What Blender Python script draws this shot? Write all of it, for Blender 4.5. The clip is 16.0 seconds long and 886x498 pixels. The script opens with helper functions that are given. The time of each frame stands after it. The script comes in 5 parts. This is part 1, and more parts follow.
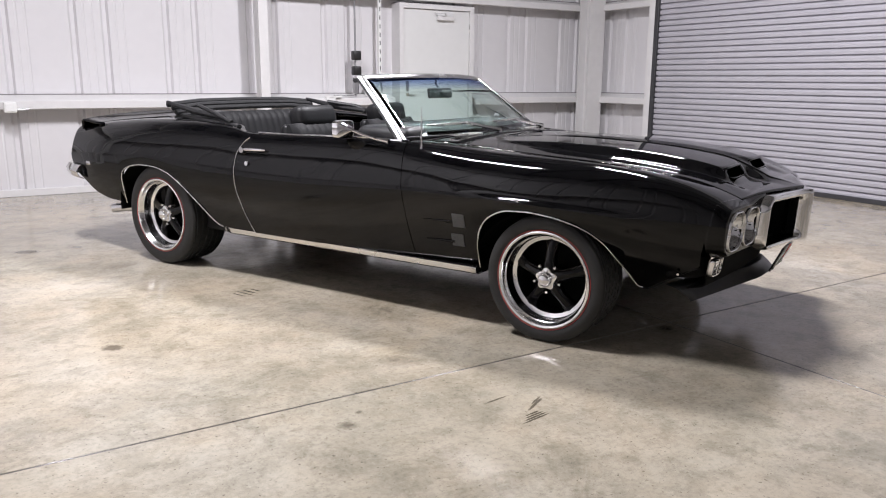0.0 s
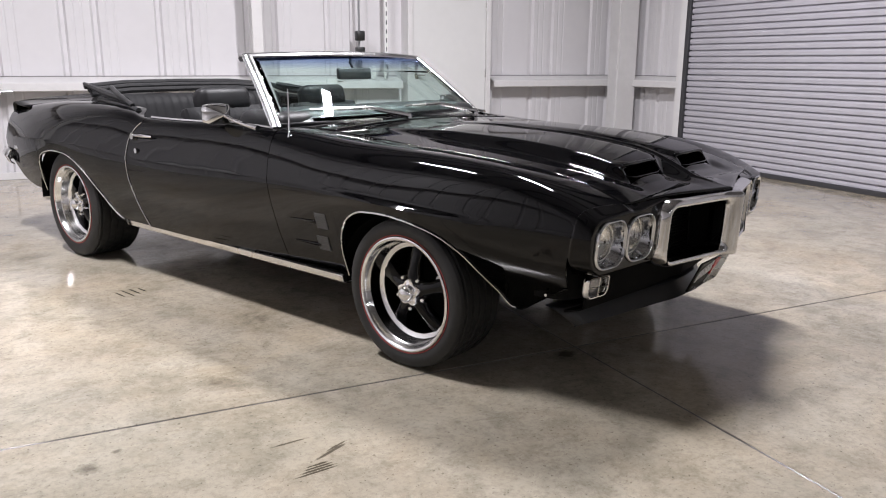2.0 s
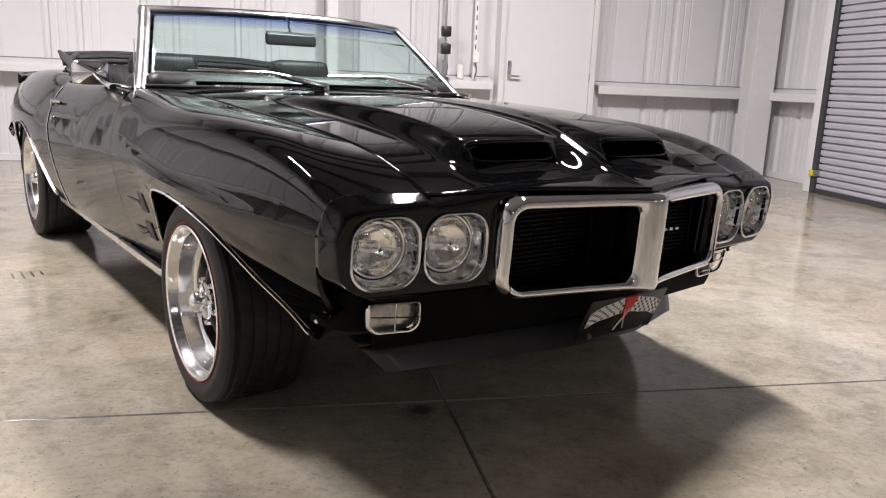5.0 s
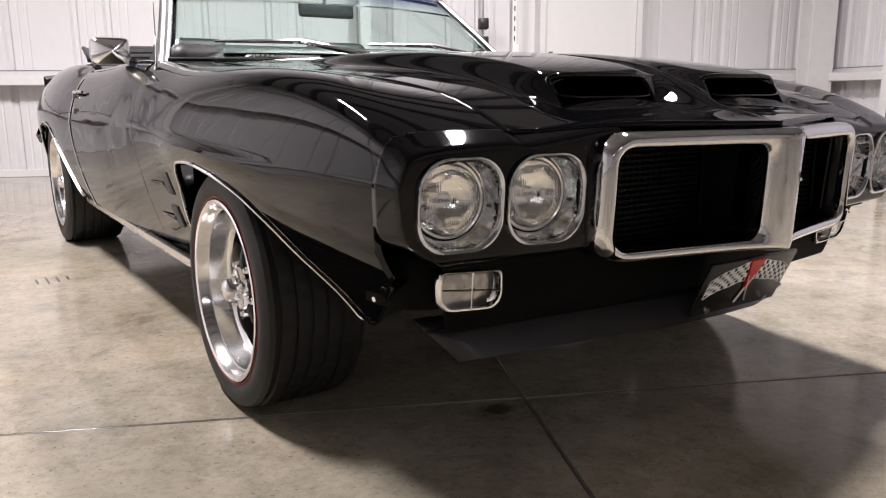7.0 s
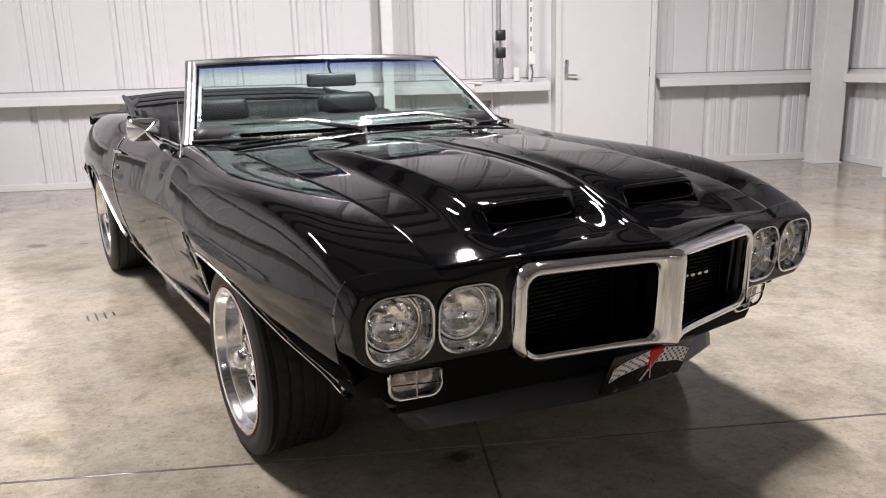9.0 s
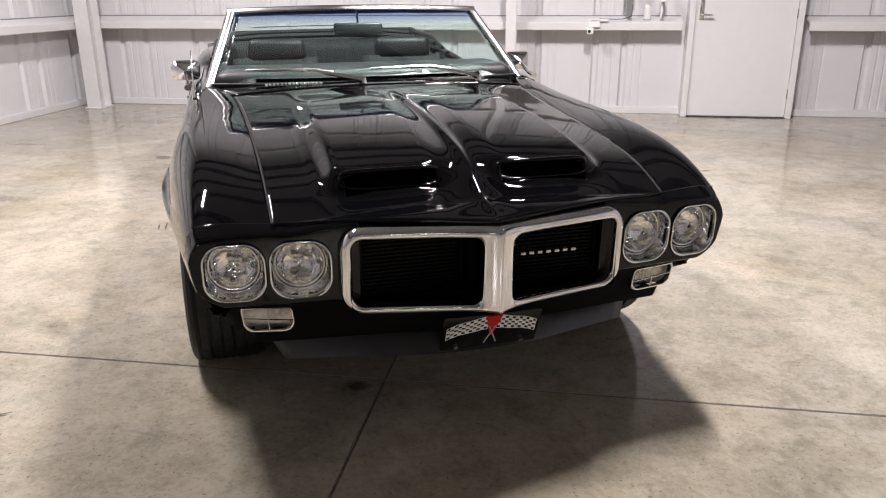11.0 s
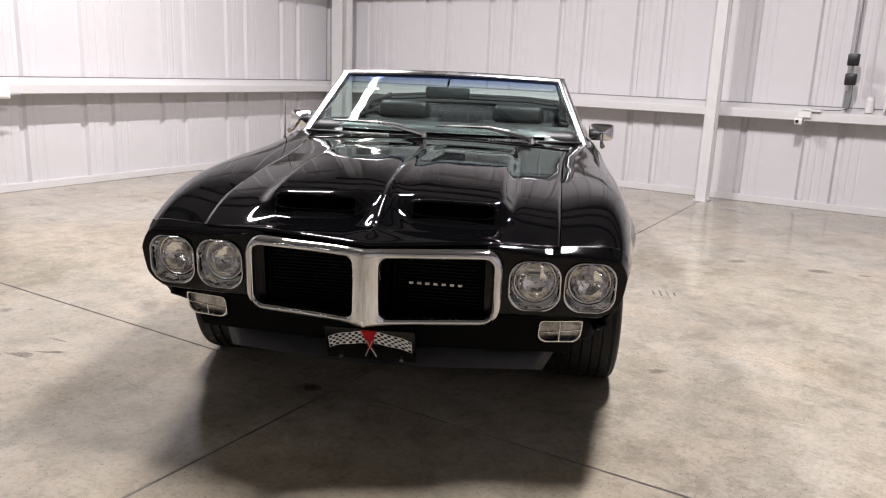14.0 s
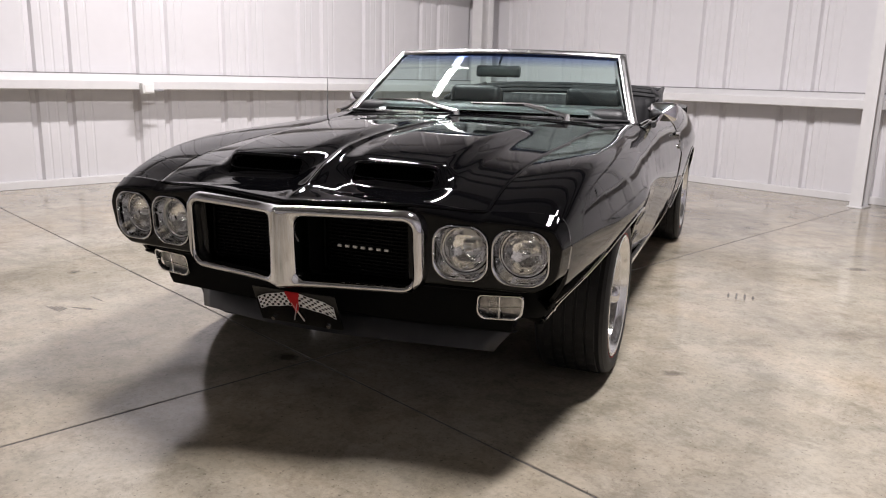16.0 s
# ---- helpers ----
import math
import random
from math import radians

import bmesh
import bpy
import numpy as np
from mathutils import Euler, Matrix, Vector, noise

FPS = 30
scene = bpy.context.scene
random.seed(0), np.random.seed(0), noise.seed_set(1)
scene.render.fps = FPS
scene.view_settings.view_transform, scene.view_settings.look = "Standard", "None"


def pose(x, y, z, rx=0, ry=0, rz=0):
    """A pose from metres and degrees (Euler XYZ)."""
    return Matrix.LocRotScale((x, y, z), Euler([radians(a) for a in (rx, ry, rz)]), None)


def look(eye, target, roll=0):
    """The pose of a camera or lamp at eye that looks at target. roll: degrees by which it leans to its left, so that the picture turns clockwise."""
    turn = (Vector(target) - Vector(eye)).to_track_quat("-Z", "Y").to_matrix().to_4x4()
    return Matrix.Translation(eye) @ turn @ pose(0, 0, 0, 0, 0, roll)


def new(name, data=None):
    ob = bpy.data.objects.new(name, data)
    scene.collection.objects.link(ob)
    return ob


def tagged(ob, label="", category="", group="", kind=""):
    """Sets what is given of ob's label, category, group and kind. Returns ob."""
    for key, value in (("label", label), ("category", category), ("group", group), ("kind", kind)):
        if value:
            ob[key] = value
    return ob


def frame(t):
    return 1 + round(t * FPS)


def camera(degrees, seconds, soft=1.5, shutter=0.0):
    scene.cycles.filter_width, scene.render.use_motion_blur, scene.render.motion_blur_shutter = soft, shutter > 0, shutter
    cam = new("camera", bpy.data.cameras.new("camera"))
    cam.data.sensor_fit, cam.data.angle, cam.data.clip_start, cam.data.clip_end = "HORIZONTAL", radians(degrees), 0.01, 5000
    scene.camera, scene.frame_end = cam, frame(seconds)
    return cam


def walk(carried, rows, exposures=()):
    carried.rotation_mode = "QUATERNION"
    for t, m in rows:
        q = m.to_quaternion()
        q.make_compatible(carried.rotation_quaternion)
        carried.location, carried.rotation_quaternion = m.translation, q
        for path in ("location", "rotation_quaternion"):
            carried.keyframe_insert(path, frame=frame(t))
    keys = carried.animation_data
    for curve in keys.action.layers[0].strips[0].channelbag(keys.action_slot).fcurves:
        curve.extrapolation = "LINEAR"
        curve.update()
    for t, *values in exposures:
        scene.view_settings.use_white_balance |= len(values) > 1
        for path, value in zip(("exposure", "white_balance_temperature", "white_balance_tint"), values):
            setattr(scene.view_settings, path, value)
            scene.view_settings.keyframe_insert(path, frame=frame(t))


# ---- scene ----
cam = camera(60.2, 16.0, soft=1.1)
PATH = [
    (0, (-3.948, -1.491, 1.194), (-2.319, -0.414, 0.761), 0.4),
    (0.5, (-3.649, -1.591, 1.19), (-2.037, -0.494, 0.743), 0.2),
    (1, (-3.423, -1.701, 1.184), (-1.828, -0.586, 0.722), -0.0),
    (1.5, (-3.18, -1.844, 1.188), (-1.633, -0.666, 0.717), 0.3),
    (2, (-2.935, -1.95, 1.172), (-1.448, -0.699, 0.699), 0.3),
    (2.5, (-2.665, -2.089, 1.181), (-1.235, -0.778, 0.697), 0.1),
    (3, (-2.433, -2.248, 1.183), (-1.067, -0.87, 0.697), 0.5),
    (3.2, (-2.354, -2.281, 1.186), (-1.013, -0.881, 0.694), 0.8),
    (5.3, (-1.462, -2.076, 0.866), (-0.32, -0.49, 0.441), 1.9),
    (5.5, (-1.426, -2.008, 0.805), (-0.293, -0.416, 0.38), 1.5),
    (6, (-1.394, -1.917, 0.767), (-0.266, -0.318, 0.35), 0.8),
    (6.5, (-1.413, -1.862, 0.767), (-0.294, -0.256, 0.357), 0.2),
    (7, (-1.431, -1.844, 0.775), (-0.345, -0.213, 0.377), -0.4),
    (7.5, (-1.418, -1.844, 0.802), (-0.385, -0.18, 0.397), -0.8),
    (8, (-1.417, -1.909, 0.93), (-0.407, -0.233, 0.519), -0.9),
    (8.5, (-1.431, -2.053, 1.056), (-0.44, -0.37, 0.625), -1.0),
    (9, (-1.425, -2.235, 1.155), (-0.438, -0.558, 0.693), -1.6),
    (9.2, (-1.404, -2.294, 1.195), (-0.438, -0.617, 0.691), -1.8),
    (11.3, (-0.513, -2.821, 1.313), (-0.09, -0.975, 0.667), 0.4),
    (11.5, (-0.415, -2.848, 1.329), (-0.044, -0.986, 0.7), 0.8),
    (12, (-0.184, -2.94, 1.449), (0.077, -1.05, 0.851), 1.7),
    (12.5, (0.037, -3.073, 1.503), (0.2, -1.159, 0.943), 1.6),
    (13, (0.191, -3.056, 1.44), (0.238, -1.125, 0.922), 2.0),
    (13.5, (0.336, -3.049, 1.349), (0.241, -1.113, 0.856), 2.3),
    (14, (0.488, -3.152, 1.247), (0.268, -1.219, 0.786), 2.3),
    (14.5, (0.642, -3.178, 1.167), (0.296, -1.259, 0.725), 1.7),
    (15, (0.841, -3.082, 1.16), (0.402, -1.179, 0.729), 1.9),
    (15.5, (1.029, -2.981, 1.141), (0.473, -1.113, 0.695), 1.4),
    (16, (1.249, -2.822, 1.087), (0.54, -1.005, 0.643), 1.5),
]
walk(cam, [(t, look(eye, target, roll)) for t, eye, target, roll in PATH],
     [(0.0, 0.12, 6250, 10), (3.0, 0.09, 6350, 10), (5.5, 0.28, 6600, 11), (6.5, 0.36, 6620, 12), (8.0, 0.33, 6580, 12), (9.0, 0.22, 6520, 11),
      (11.5, 0.14, 6600, 11), (12.5, 0.02, 6600, 11), (14.0, -0.05, 6550, 11), (16.0, -0.15, 6550, 11)])

# ---- light ----
# The world follows the car: nose towards -y, its left side towards +x, front axle at y = 0.
# The hall stands turned against it; HALL lays hall coordinates (u, v, z) into the world.
HALL = pose(0, 0, 0, 0, 0, -24.5)
U_LEFT, U_RIGHT, V_BACK, V_FRONT, ROOF = -5.15, 5.12, 5.85, -16.0, 4.55
world = bpy.data.worlds.new("world")
world.use_nodes = True
world.node_tree.nodes["Background"].inputs[0].default_value = (0.6, 0.65, 0.7, 1)
world.node_tree.nodes["Background"].inputs[1].default_value = 0.05
scene.world = world
# linear lamps under the roof: u, v, turn, watts, half length; the last two are added, unseen fill
LAMPS = [(0.98, 1.1, 90, 366, 0.6), (-2.6, 1.2, 90, 306, 0.62), (-2.4, -10.5, 0, 62, 1.2), (2.4, -10.5, 0, 50, 1.2)]
HANG = 4.32          # height of the lamps


# ---- materials ----
def tree(name):
    m = bpy.data.materials.new(name)
    m.use_nodes = True
    return m, m.node_tree.nodes, m.node_tree.links, m.node_tree.nodes["Principled BSDF"]


def plain(name, colour, rough, metal=0.0, grain=0.0, scale=40.0, bump=0.0, coat=0.0, spread=0.1, ior=1.5):
    """A surface with two scales of variation in colour and gloss."""
    m, nodes, links, b = tree(name)
    b.inputs["Metallic"].default_value = metal
    b.inputs["IOR"].default_value = ior
    b.inputs["Coat Weight"].default_value = coat
    b.inputs["Coat Roughness"].default_value = 0.02
    co = nodes.new("ShaderNodeTexCoord")
    fine = nodes.new("ShaderNodeTexNoise")
    fine.inputs["Scale"].default_value = scale
    fine.inputs["Detail"].default_value = 6
    wide = nodes.new("ShaderNodeTexNoise")
    wide.inputs["Scale"].default_value = scale * 0.07
    wide.inputs["Detail"].default_value = 3
    add = nodes.new("ShaderNodeMath")
    add.operation = "ADD"
    for n in (fine, wide):
        links.new(co.outputs["Object"], n.inputs["Vector"])
    links.new(fine.outputs["Fac"], add.inputs[0])
    links.new(wide.outputs["Fac"], add.inputs[1])
    ramp = nodes.new("ShaderNodeMapRange")
    ramp.inputs["From Min"].default_value, ramp.inputs["From Max"].default_value = 0.6, 1.4
    ramp.inputs["To Min"].default_value, ramp.inputs["To Max"].default_value = 1 - grain, 1 + grain
    links.new(add.outputs[0], ramp.inputs["Value"])
    mul = nodes.new("ShaderNodeMix")
    mul.data_type, mul.blend_type = "RGBA", "MULTIPLY"
    mul.inputs["Factor"].default_value = 1.0
    mul.inputs["A"].default_value = (*colour, 1)
    links.new(ramp.outputs[0], mul.inputs["B"])
    links.new(mul.outputs["Result"], b.inputs["Base Color"])
    gloss = nodes.new("ShaderNodeMapRange")
    gloss.inputs["From Min"].default_value, gloss.inputs["From Max"].default_value = 0.3, 0.7
    gloss.inputs["To Min"].default_value, gloss.inputs["To Max"].default_value = rough * (1 - spread), rough * (1 + spread)
    links.new(wide.outputs["Fac"], gloss.inputs["Value"])
    links.new(gloss.outputs[0], b.inputs["Roughness"])
    if bump:
        bp = nodes.new("ShaderNodeBump")
        bp.inputs["Strength"].default_value = bump
        bp.inputs["Distance"].default_value = 0.002
        links.new(fine.outputs["Fac"], bp.inputs["Height"])
        links.new(bp.outputs[0], b.inputs["Normal"])
    return m


def glass(name, colour, rough=0.0):
    m, nodes, links, b = tree(name)
    b.inputs["Base Color"].default_value = (*colour, 1)
    b.inputs["Roughness"].default_value = rough
    b.inputs["Transmission Weight"].default_value = 1.0
    b.inputs["IOR"].default_value = 1.45
    return m


# oil spots, scuffs, tyre marks and soft darker patches: u, v, half length, half width, turn, strength, softness
OIL_SPOTS = [(-2.50, 0.57, 0.06, 0.05, -30, 0.7, 0.5), (-2.68, 2.95, 0.10, 0.07, -30, 0.75, 0.5), (-2.36, 2.95, 0.05, 0.03, -30, 0.7, 0.5),
          (-1.45, -0.24, 0.14, 0.08, -43, 0.45, 0.8), (-1.93, -0.70, 0.05, 0.035, -34, 0.6, 0.7),
          (-3.20, 1.55, 0.36, 0.10, 9, 0.75, 0.8), (-4.15, 3.3, 0.18, 0.07, 5, 0.5, 0.8), (1.35, 2.98, 0.10, 0.06, 25, 0.75, 0.5), (1.62, 3.05, 0.05, 0.03, 16, 0.7, 0.5),
          (-0.12, -0.52, 0.055, 0.04, 6, 0.75, 0.5), (0.96, 0.50, 0.05, 0.035, 45, 0.55, 0.6), (0.83, 2.90, 0.10, 0.05, 50, 0.7, 0.6), (1.22, 1.52, 0.18, 0.10, 75, 0.4, 0.9),
          (-1.85, -0.62, 0.02, 0.015, 0, 0.6, 0.6)]
# soft darker patches; the 1.7 m one lowers the floor's tone around u = 1.6
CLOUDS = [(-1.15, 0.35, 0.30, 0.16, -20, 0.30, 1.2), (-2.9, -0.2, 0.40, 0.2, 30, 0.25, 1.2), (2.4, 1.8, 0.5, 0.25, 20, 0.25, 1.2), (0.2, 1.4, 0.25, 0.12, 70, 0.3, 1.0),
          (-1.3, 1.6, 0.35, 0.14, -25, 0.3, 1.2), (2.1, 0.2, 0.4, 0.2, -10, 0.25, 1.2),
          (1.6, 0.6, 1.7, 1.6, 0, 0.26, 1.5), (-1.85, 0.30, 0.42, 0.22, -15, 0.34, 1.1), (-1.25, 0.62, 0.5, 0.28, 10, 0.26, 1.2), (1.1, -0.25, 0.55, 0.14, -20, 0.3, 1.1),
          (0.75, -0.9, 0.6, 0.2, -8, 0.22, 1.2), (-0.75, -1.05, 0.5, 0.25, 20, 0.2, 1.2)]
FLOOR_MARKS = OIL_SPOTS + CLOUDS
for u, v in ((-1.69, 1.16), (0.64, 1.74)):
    # four parallel tyre scrapes
    FLOOR_MARKS += [(u + 0.040 * (k - 1.5) * 0.91, v + 0.040 * (k - 1.5) * 0.42, (0.075, 0.10, 0.095, 0.06)[k], 0.007, -66, 0.9, 0.5) for k in range(4)]
FLOOR_MARKS += [(-1.325 + 0.006 * k, -1.00 + 0.014 * k, 0.080 - 0.010 * k, 0.006, 9, 0.9, 0.4) for k in range(4)]
FLOOR_MARKS += [(-1.35, -0.79, 0.08, 0.006, 8, 0.8, 0.4), (-1.25, -0.90, 0.08, 0.008, 29, 0.8, 0.4), (-1.22, -0.87, 0.05, 0.006, 29, 0.8, 0.4)]


def concrete():
    """Polished slab: warm grey, mottled at several scales, with pits, scuffs, stains and soft darker patches."""
    m, nodes, links, b = tree("polished_concrete")
    co = nodes.new("ShaderNodeTexCoord")

    def noise_at(scale, detail=6.0, rough=0.6, warp=0.0):
        n = nodes.new("ShaderNodeTexNoise")
        n.inputs["Scale"].default_value, n.inputs["Detail"].default_value = scale, detail
        n.inputs["Roughness"].default_value, n.inputs["Distortion"].default_value = rough, warp
        links.new(co.outputs["Object"], n.inputs["Vector"])
        return n.outputs["Fac"]

    def ramp(value, *stops):
        r = nodes.new("ShaderNodeValToRGB")
        while len(r.color_ramp.elements) < len(stops):
            r.color_ramp.elements.new(0.5)
        for e, (p, c) in zip(r.color_ramp.elements, stops):
            e.position, e.color = p, (*c, 1)
        links.new(value, r.inputs["Fac"])
        return r.outputs["Color"]

    def mix(kind, fac, a, bb):
        x = nodes.new("ShaderNodeMix")
        x.data_type, x.blend_type = "RGBA", kind
        if isinstance(fac, float):
            x.inputs["Factor"].default_value = fac
        else:
            links.new(fac, x.inputs["Factor"])
        links.new(a, x.inputs["A"])
        links.new(bb, x.inputs["B"])
        return x.outputs["Result"]

    broad = ramp(noise_at(0.9, 5, 0.6, 0.4), (0.28, (0.300, 0.262, 0.205)), (0.5, (0.385, 0.345, 0.283)), (0.72, (0.455, 0.418, 0.362)))
    cloud = ramp(noise_at(2.4, 9, 0.68, 0.5), (0.34, (0.74, 0.745, 0.725)), (0.47, (0.95, 0.955, 0.94)), (0.60, (1, 0.99, 0.965)), (0.75, (1.0, 0.955, 0.905)))
    mottle = ramp(noise_at(8, 10, 0.76, 0.3), (0.36, (0.76, 0.755, 0.735)), (0.50, (0.97, 0.97, 0.965)), (0.62, (1.03, 1.02, 1.0)))
    fine = ramp(noise_at(48, 8, 0.75), (0.34, (0.74, 0.735, 0.725)), (0.52, (1, 1, 1)))
    pits = ramp(noise_at(70, 2, 0.5), (0.665, (1, 1, 1)), (0.70, (0.32, 0.31, 0.29)))
    blot = ramp(noise_at(5, 7, 0.7, 0.3), (0.64, (1, 1, 1)), (0.76, (0.50, 0.49, 0.47)))
    worn = ramp(noise_at(1.7, 8, 0.72, 0.8), (0.58, (1, 1, 1)), (0.66, (0.80, 0.79, 0.765)), (0.74, (0.93, 0.925, 0.91)))
    flaked = ramp(noise_at(3.2, 14, 0.82, 0.2), (0.475, (0.86, 0.855, 0.84)), (0.505, (1, 1, 1)))
    hue = ramp(noise_at(0.75, 4, 0.55, 0.6), (0.36, (0.97, 0.99, 1.0)), (0.50, (1.0, 1.0, 1.0)), (0.64, (1.035, 0.995, 0.94)))
    c = mix("MULTIPLY", 1.0, broad, cloud)
    c = mix("MULTIPLY", 1.0, c, hue)
    for other, f in ((mottle, 1.0), (fine, 0.8), (pits, 0.6), (blot, 0.7), (worn, 0.9), (flaked, 0.8)):
        c = mix("MULTIPLY", f, c, other)

    def tint(amount, colour):
        x = nodes.new("ShaderNodeMix")
        x.data_type = "RGBA"
        links.new(amount, x.inputs["Factor"])
        x.inputs["A"].default_value = (1, 1, 1, 1)
        x.inputs["B"].default_value = (*colour, 1)
        return x.outputs["Result"]

    ragged = noise_at(38, 5, 0.7)
    for u, v, ru, rv, turn, dark, soft in FLOOR_MARKS:
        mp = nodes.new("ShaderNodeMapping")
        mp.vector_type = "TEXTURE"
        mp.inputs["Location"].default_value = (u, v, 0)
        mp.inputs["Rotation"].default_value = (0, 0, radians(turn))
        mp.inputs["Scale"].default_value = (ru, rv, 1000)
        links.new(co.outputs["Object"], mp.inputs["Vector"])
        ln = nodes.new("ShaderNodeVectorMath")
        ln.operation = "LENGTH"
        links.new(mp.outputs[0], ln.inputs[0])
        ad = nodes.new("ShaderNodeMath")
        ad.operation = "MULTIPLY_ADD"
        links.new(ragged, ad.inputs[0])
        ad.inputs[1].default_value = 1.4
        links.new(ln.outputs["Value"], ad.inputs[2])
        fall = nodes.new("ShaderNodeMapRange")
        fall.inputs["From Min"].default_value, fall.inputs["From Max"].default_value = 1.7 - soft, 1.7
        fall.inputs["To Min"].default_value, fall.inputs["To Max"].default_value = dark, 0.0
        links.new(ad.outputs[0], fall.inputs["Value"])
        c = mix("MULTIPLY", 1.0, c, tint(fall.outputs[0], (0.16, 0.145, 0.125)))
    links.new(c, b.inputs["Base Color"])
    rr = nodes.new("ShaderNodeMapRange")
    rr.inputs["From Min"].default_value, rr.inputs["From Max"].default_value = 0.3, 0.7
    rr.inputs["To Min"].default_value, rr.inputs["To Max"].default_value = 0.06, 0.20
    links.new(noise_at(5, 6, 0.65, 0.5), rr.inputs["Value"])
    links.new(rr.outputs[0], b.inputs["Roughness"])
    bp = nodes.new("ShaderNodeBump")
    bp.inputs["Strength"].default_value, bp.inputs["Distance"].default_value = 0.06, 0.002
    links.new(noise_at(45, 8, 0.7), bp.inputs["Height"])
    links.new(bp.outputs[0], b.inputs["Normal"])
    return m


PAINT = plain("black_car_paint", (0.0018, 0.0018, 0.0022), 0.035, grain=0.1, spread=0.3, ior=1.345)
# large panels are never quite flat: a slow ripple in the reflections
_w = PAINT.node_tree
_co, _rip, _bp = _w.nodes.new("ShaderNodeTexCoord"), _w.nodes.new("ShaderNodeTexNoise"), _w.nodes.new("ShaderNodeBump")
_rip.inputs["Scale"].default_value, _rip.inputs["Detail"].default_value = 4.5, 1.0
_bp.inputs["Strength"].default_value, _bp.inputs["Distance"].default_value = 1.0, 0.0016
_w.links.new(_co.outputs["Object"], _rip.inputs["Vector"])
_w.links.new(_rip.outputs["Fac"], _bp.inputs["Height"])
_w.links.new(_bp.outputs[0], _w.nodes["Principled BSDF"].inputs["Normal"])
VENT = plain("dark_grey_grille", (0.07, 0.07, 0.07), 0.5, grain=0.2, scale=80)
SATIN = plain("satin_black_plastic", (0.014, 0.014, 0.015), 0.42, grain=0.2, scale=80, bump=0.05)
DAM = plain("worn_satin_black_paint", (0.024, 0.024, 0.026), 0.36, grain=0.25, scale=30, bump=0.05)
MATT = plain("matt_black", (0.004, 0.004, 0.004), 0.75, grain=0.2, ior=1.2)
CHROME = plain("chrome", (0.74, 0.74, 0.75), 0.05, 1.0, grain=0.03, spread=0.5)
BEZEL = plain("pressed_chrome", (0.68, 0.69, 0.71), 0.08, 1.0, grain=0.05, scale=38, bump=0.8, spread=0.5)
STEEL = plain("polished_stainless_steel", (0.76, 0.75, 0.73), 0.24, 1.0, grain=0.05, scale=60, spread=0.4)
BRUSHED = plain("brushed_bright_metal", (0.52, 0.52, 0.52), 0.24, 1.0, grain=0.05, scale=60, spread=0.3)
ALLOY = plain("polished_aluminium", (0.80, 0.80, 0.80), 0.14, 1.0, grain=0.05, scale=30, spread=0.4)
RUBBER = plain("tyre_rubber", (0.013, 0.013, 0.013), 0.62, grain=0.35, scale=60, bump=0.15)
REDLINE = plain("red_tyre_stripe", (0.36, 0.055, 0.05), 0.6, grain=0.2)
VINYL = plain("black_vinyl", (0.007, 0.007, 0.008), 0.46, grain=0.25, scale=140, bump=0.25, ior=1.38)
SEATVINYL = plain("matt_black_seat_vinyl", (0.008, 0.008, 0.009), 0.62, grain=0.25, scale=140, bump=0.25, ior=1.3)
CARPET = plain("black_carpet", (0.008, 0.008, 0.008), 0.95, grain=0.4, scale=200, bump=0.5)
CANVAS = plain("black_canvas_top", (0.010, 0.010, 0.011), 0.8, grain=0.3, scale=220, bump=0.4)
WALLPAINT = plain("white_steel_sheet", (0.63, 0.617, 0.632), 0.38, grain=0.03, scale=9, bump=0.03)
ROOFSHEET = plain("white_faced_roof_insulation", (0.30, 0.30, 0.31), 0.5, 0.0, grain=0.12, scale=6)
GIRTPAINT = plain("white_painted_steel", (0.65, 0.64, 0.64), 0.45, grain=0.05, scale=14, bump=0.05)
DOORPAINT = plain("off_white_door_paint", (0.66, 0.66, 0.655), 0.42, grain=0.03, scale=10)
ROLLER = plain("grey_roller_door_paint", (0.40, 0.39, 0.43), 0.4, 0.0, grain=0.06, scale=8)
SEALANT = plain("grey_sealant", (0.22, 0.21, 0.21), 0.7, grain=0.2)
BEAD = plain("glossy_joint_sealant", (0.165, 0.155, 0.145), 0.16, grain=0.5, scale=25, spread=0.8, bump=0.5)
DARKSTEEL = plain("dark_grey_steel", (0.05, 0.05, 0.055), 0.45, 0.3, grain=0.2, scale=20)
GALV = plain("galvanised_conduit", (0.35, 0.35, 0.36), 0.35, 0.8, grain=0.15, scale=50)
BLACKBOX = plain("black_plastic_box", (0.012, 0.012, 0.012), 0.4, grain=0.2)
WHITEBOX = plain("white_plastic", (0.75, 0.75, 0.74), 0.4, grain=0.04)
RED = plain("red_enamel", (0.55, 0.015, 0.02), 0.3, grain=0.1)
WHITE = plain("white_print", (0.88, 0.88, 0.88), 0.4, grain=0.05)
BLACKPRINT = plain("black_print", (0.005, 0.005, 0.005), 0.25, grain=0.1, ior=1.4)
SILVER = plain("silver_lettering", (0.7, 0.7, 0.7), 0.3, 0.8, grain=0.05)
YELLOW = plain("yellow_plastic", (0.6, 0.5, 0.04), 0.4, grain=0.1)
ROPE = plain("hemp_rope", (0.35, 0.30, 0.24), 0.9, grain=0.3, scale=200, bump=0.4)
FLOOR = concrete()
GLASS = glass("tinted_windscreen_glass", (0.74, 0.91, 0.87))
TINTBAND = glass("blue_tinted_glass", (0.9, 0.95, 1.0))
_t = TINTBAND.node_tree
_co, _sep, _ramp = _t.nodes.new("ShaderNodeTexCoord"), _t.nodes.new("ShaderNodeSeparateXYZ"), _t.nodes.new("ShaderNodeMapRange")
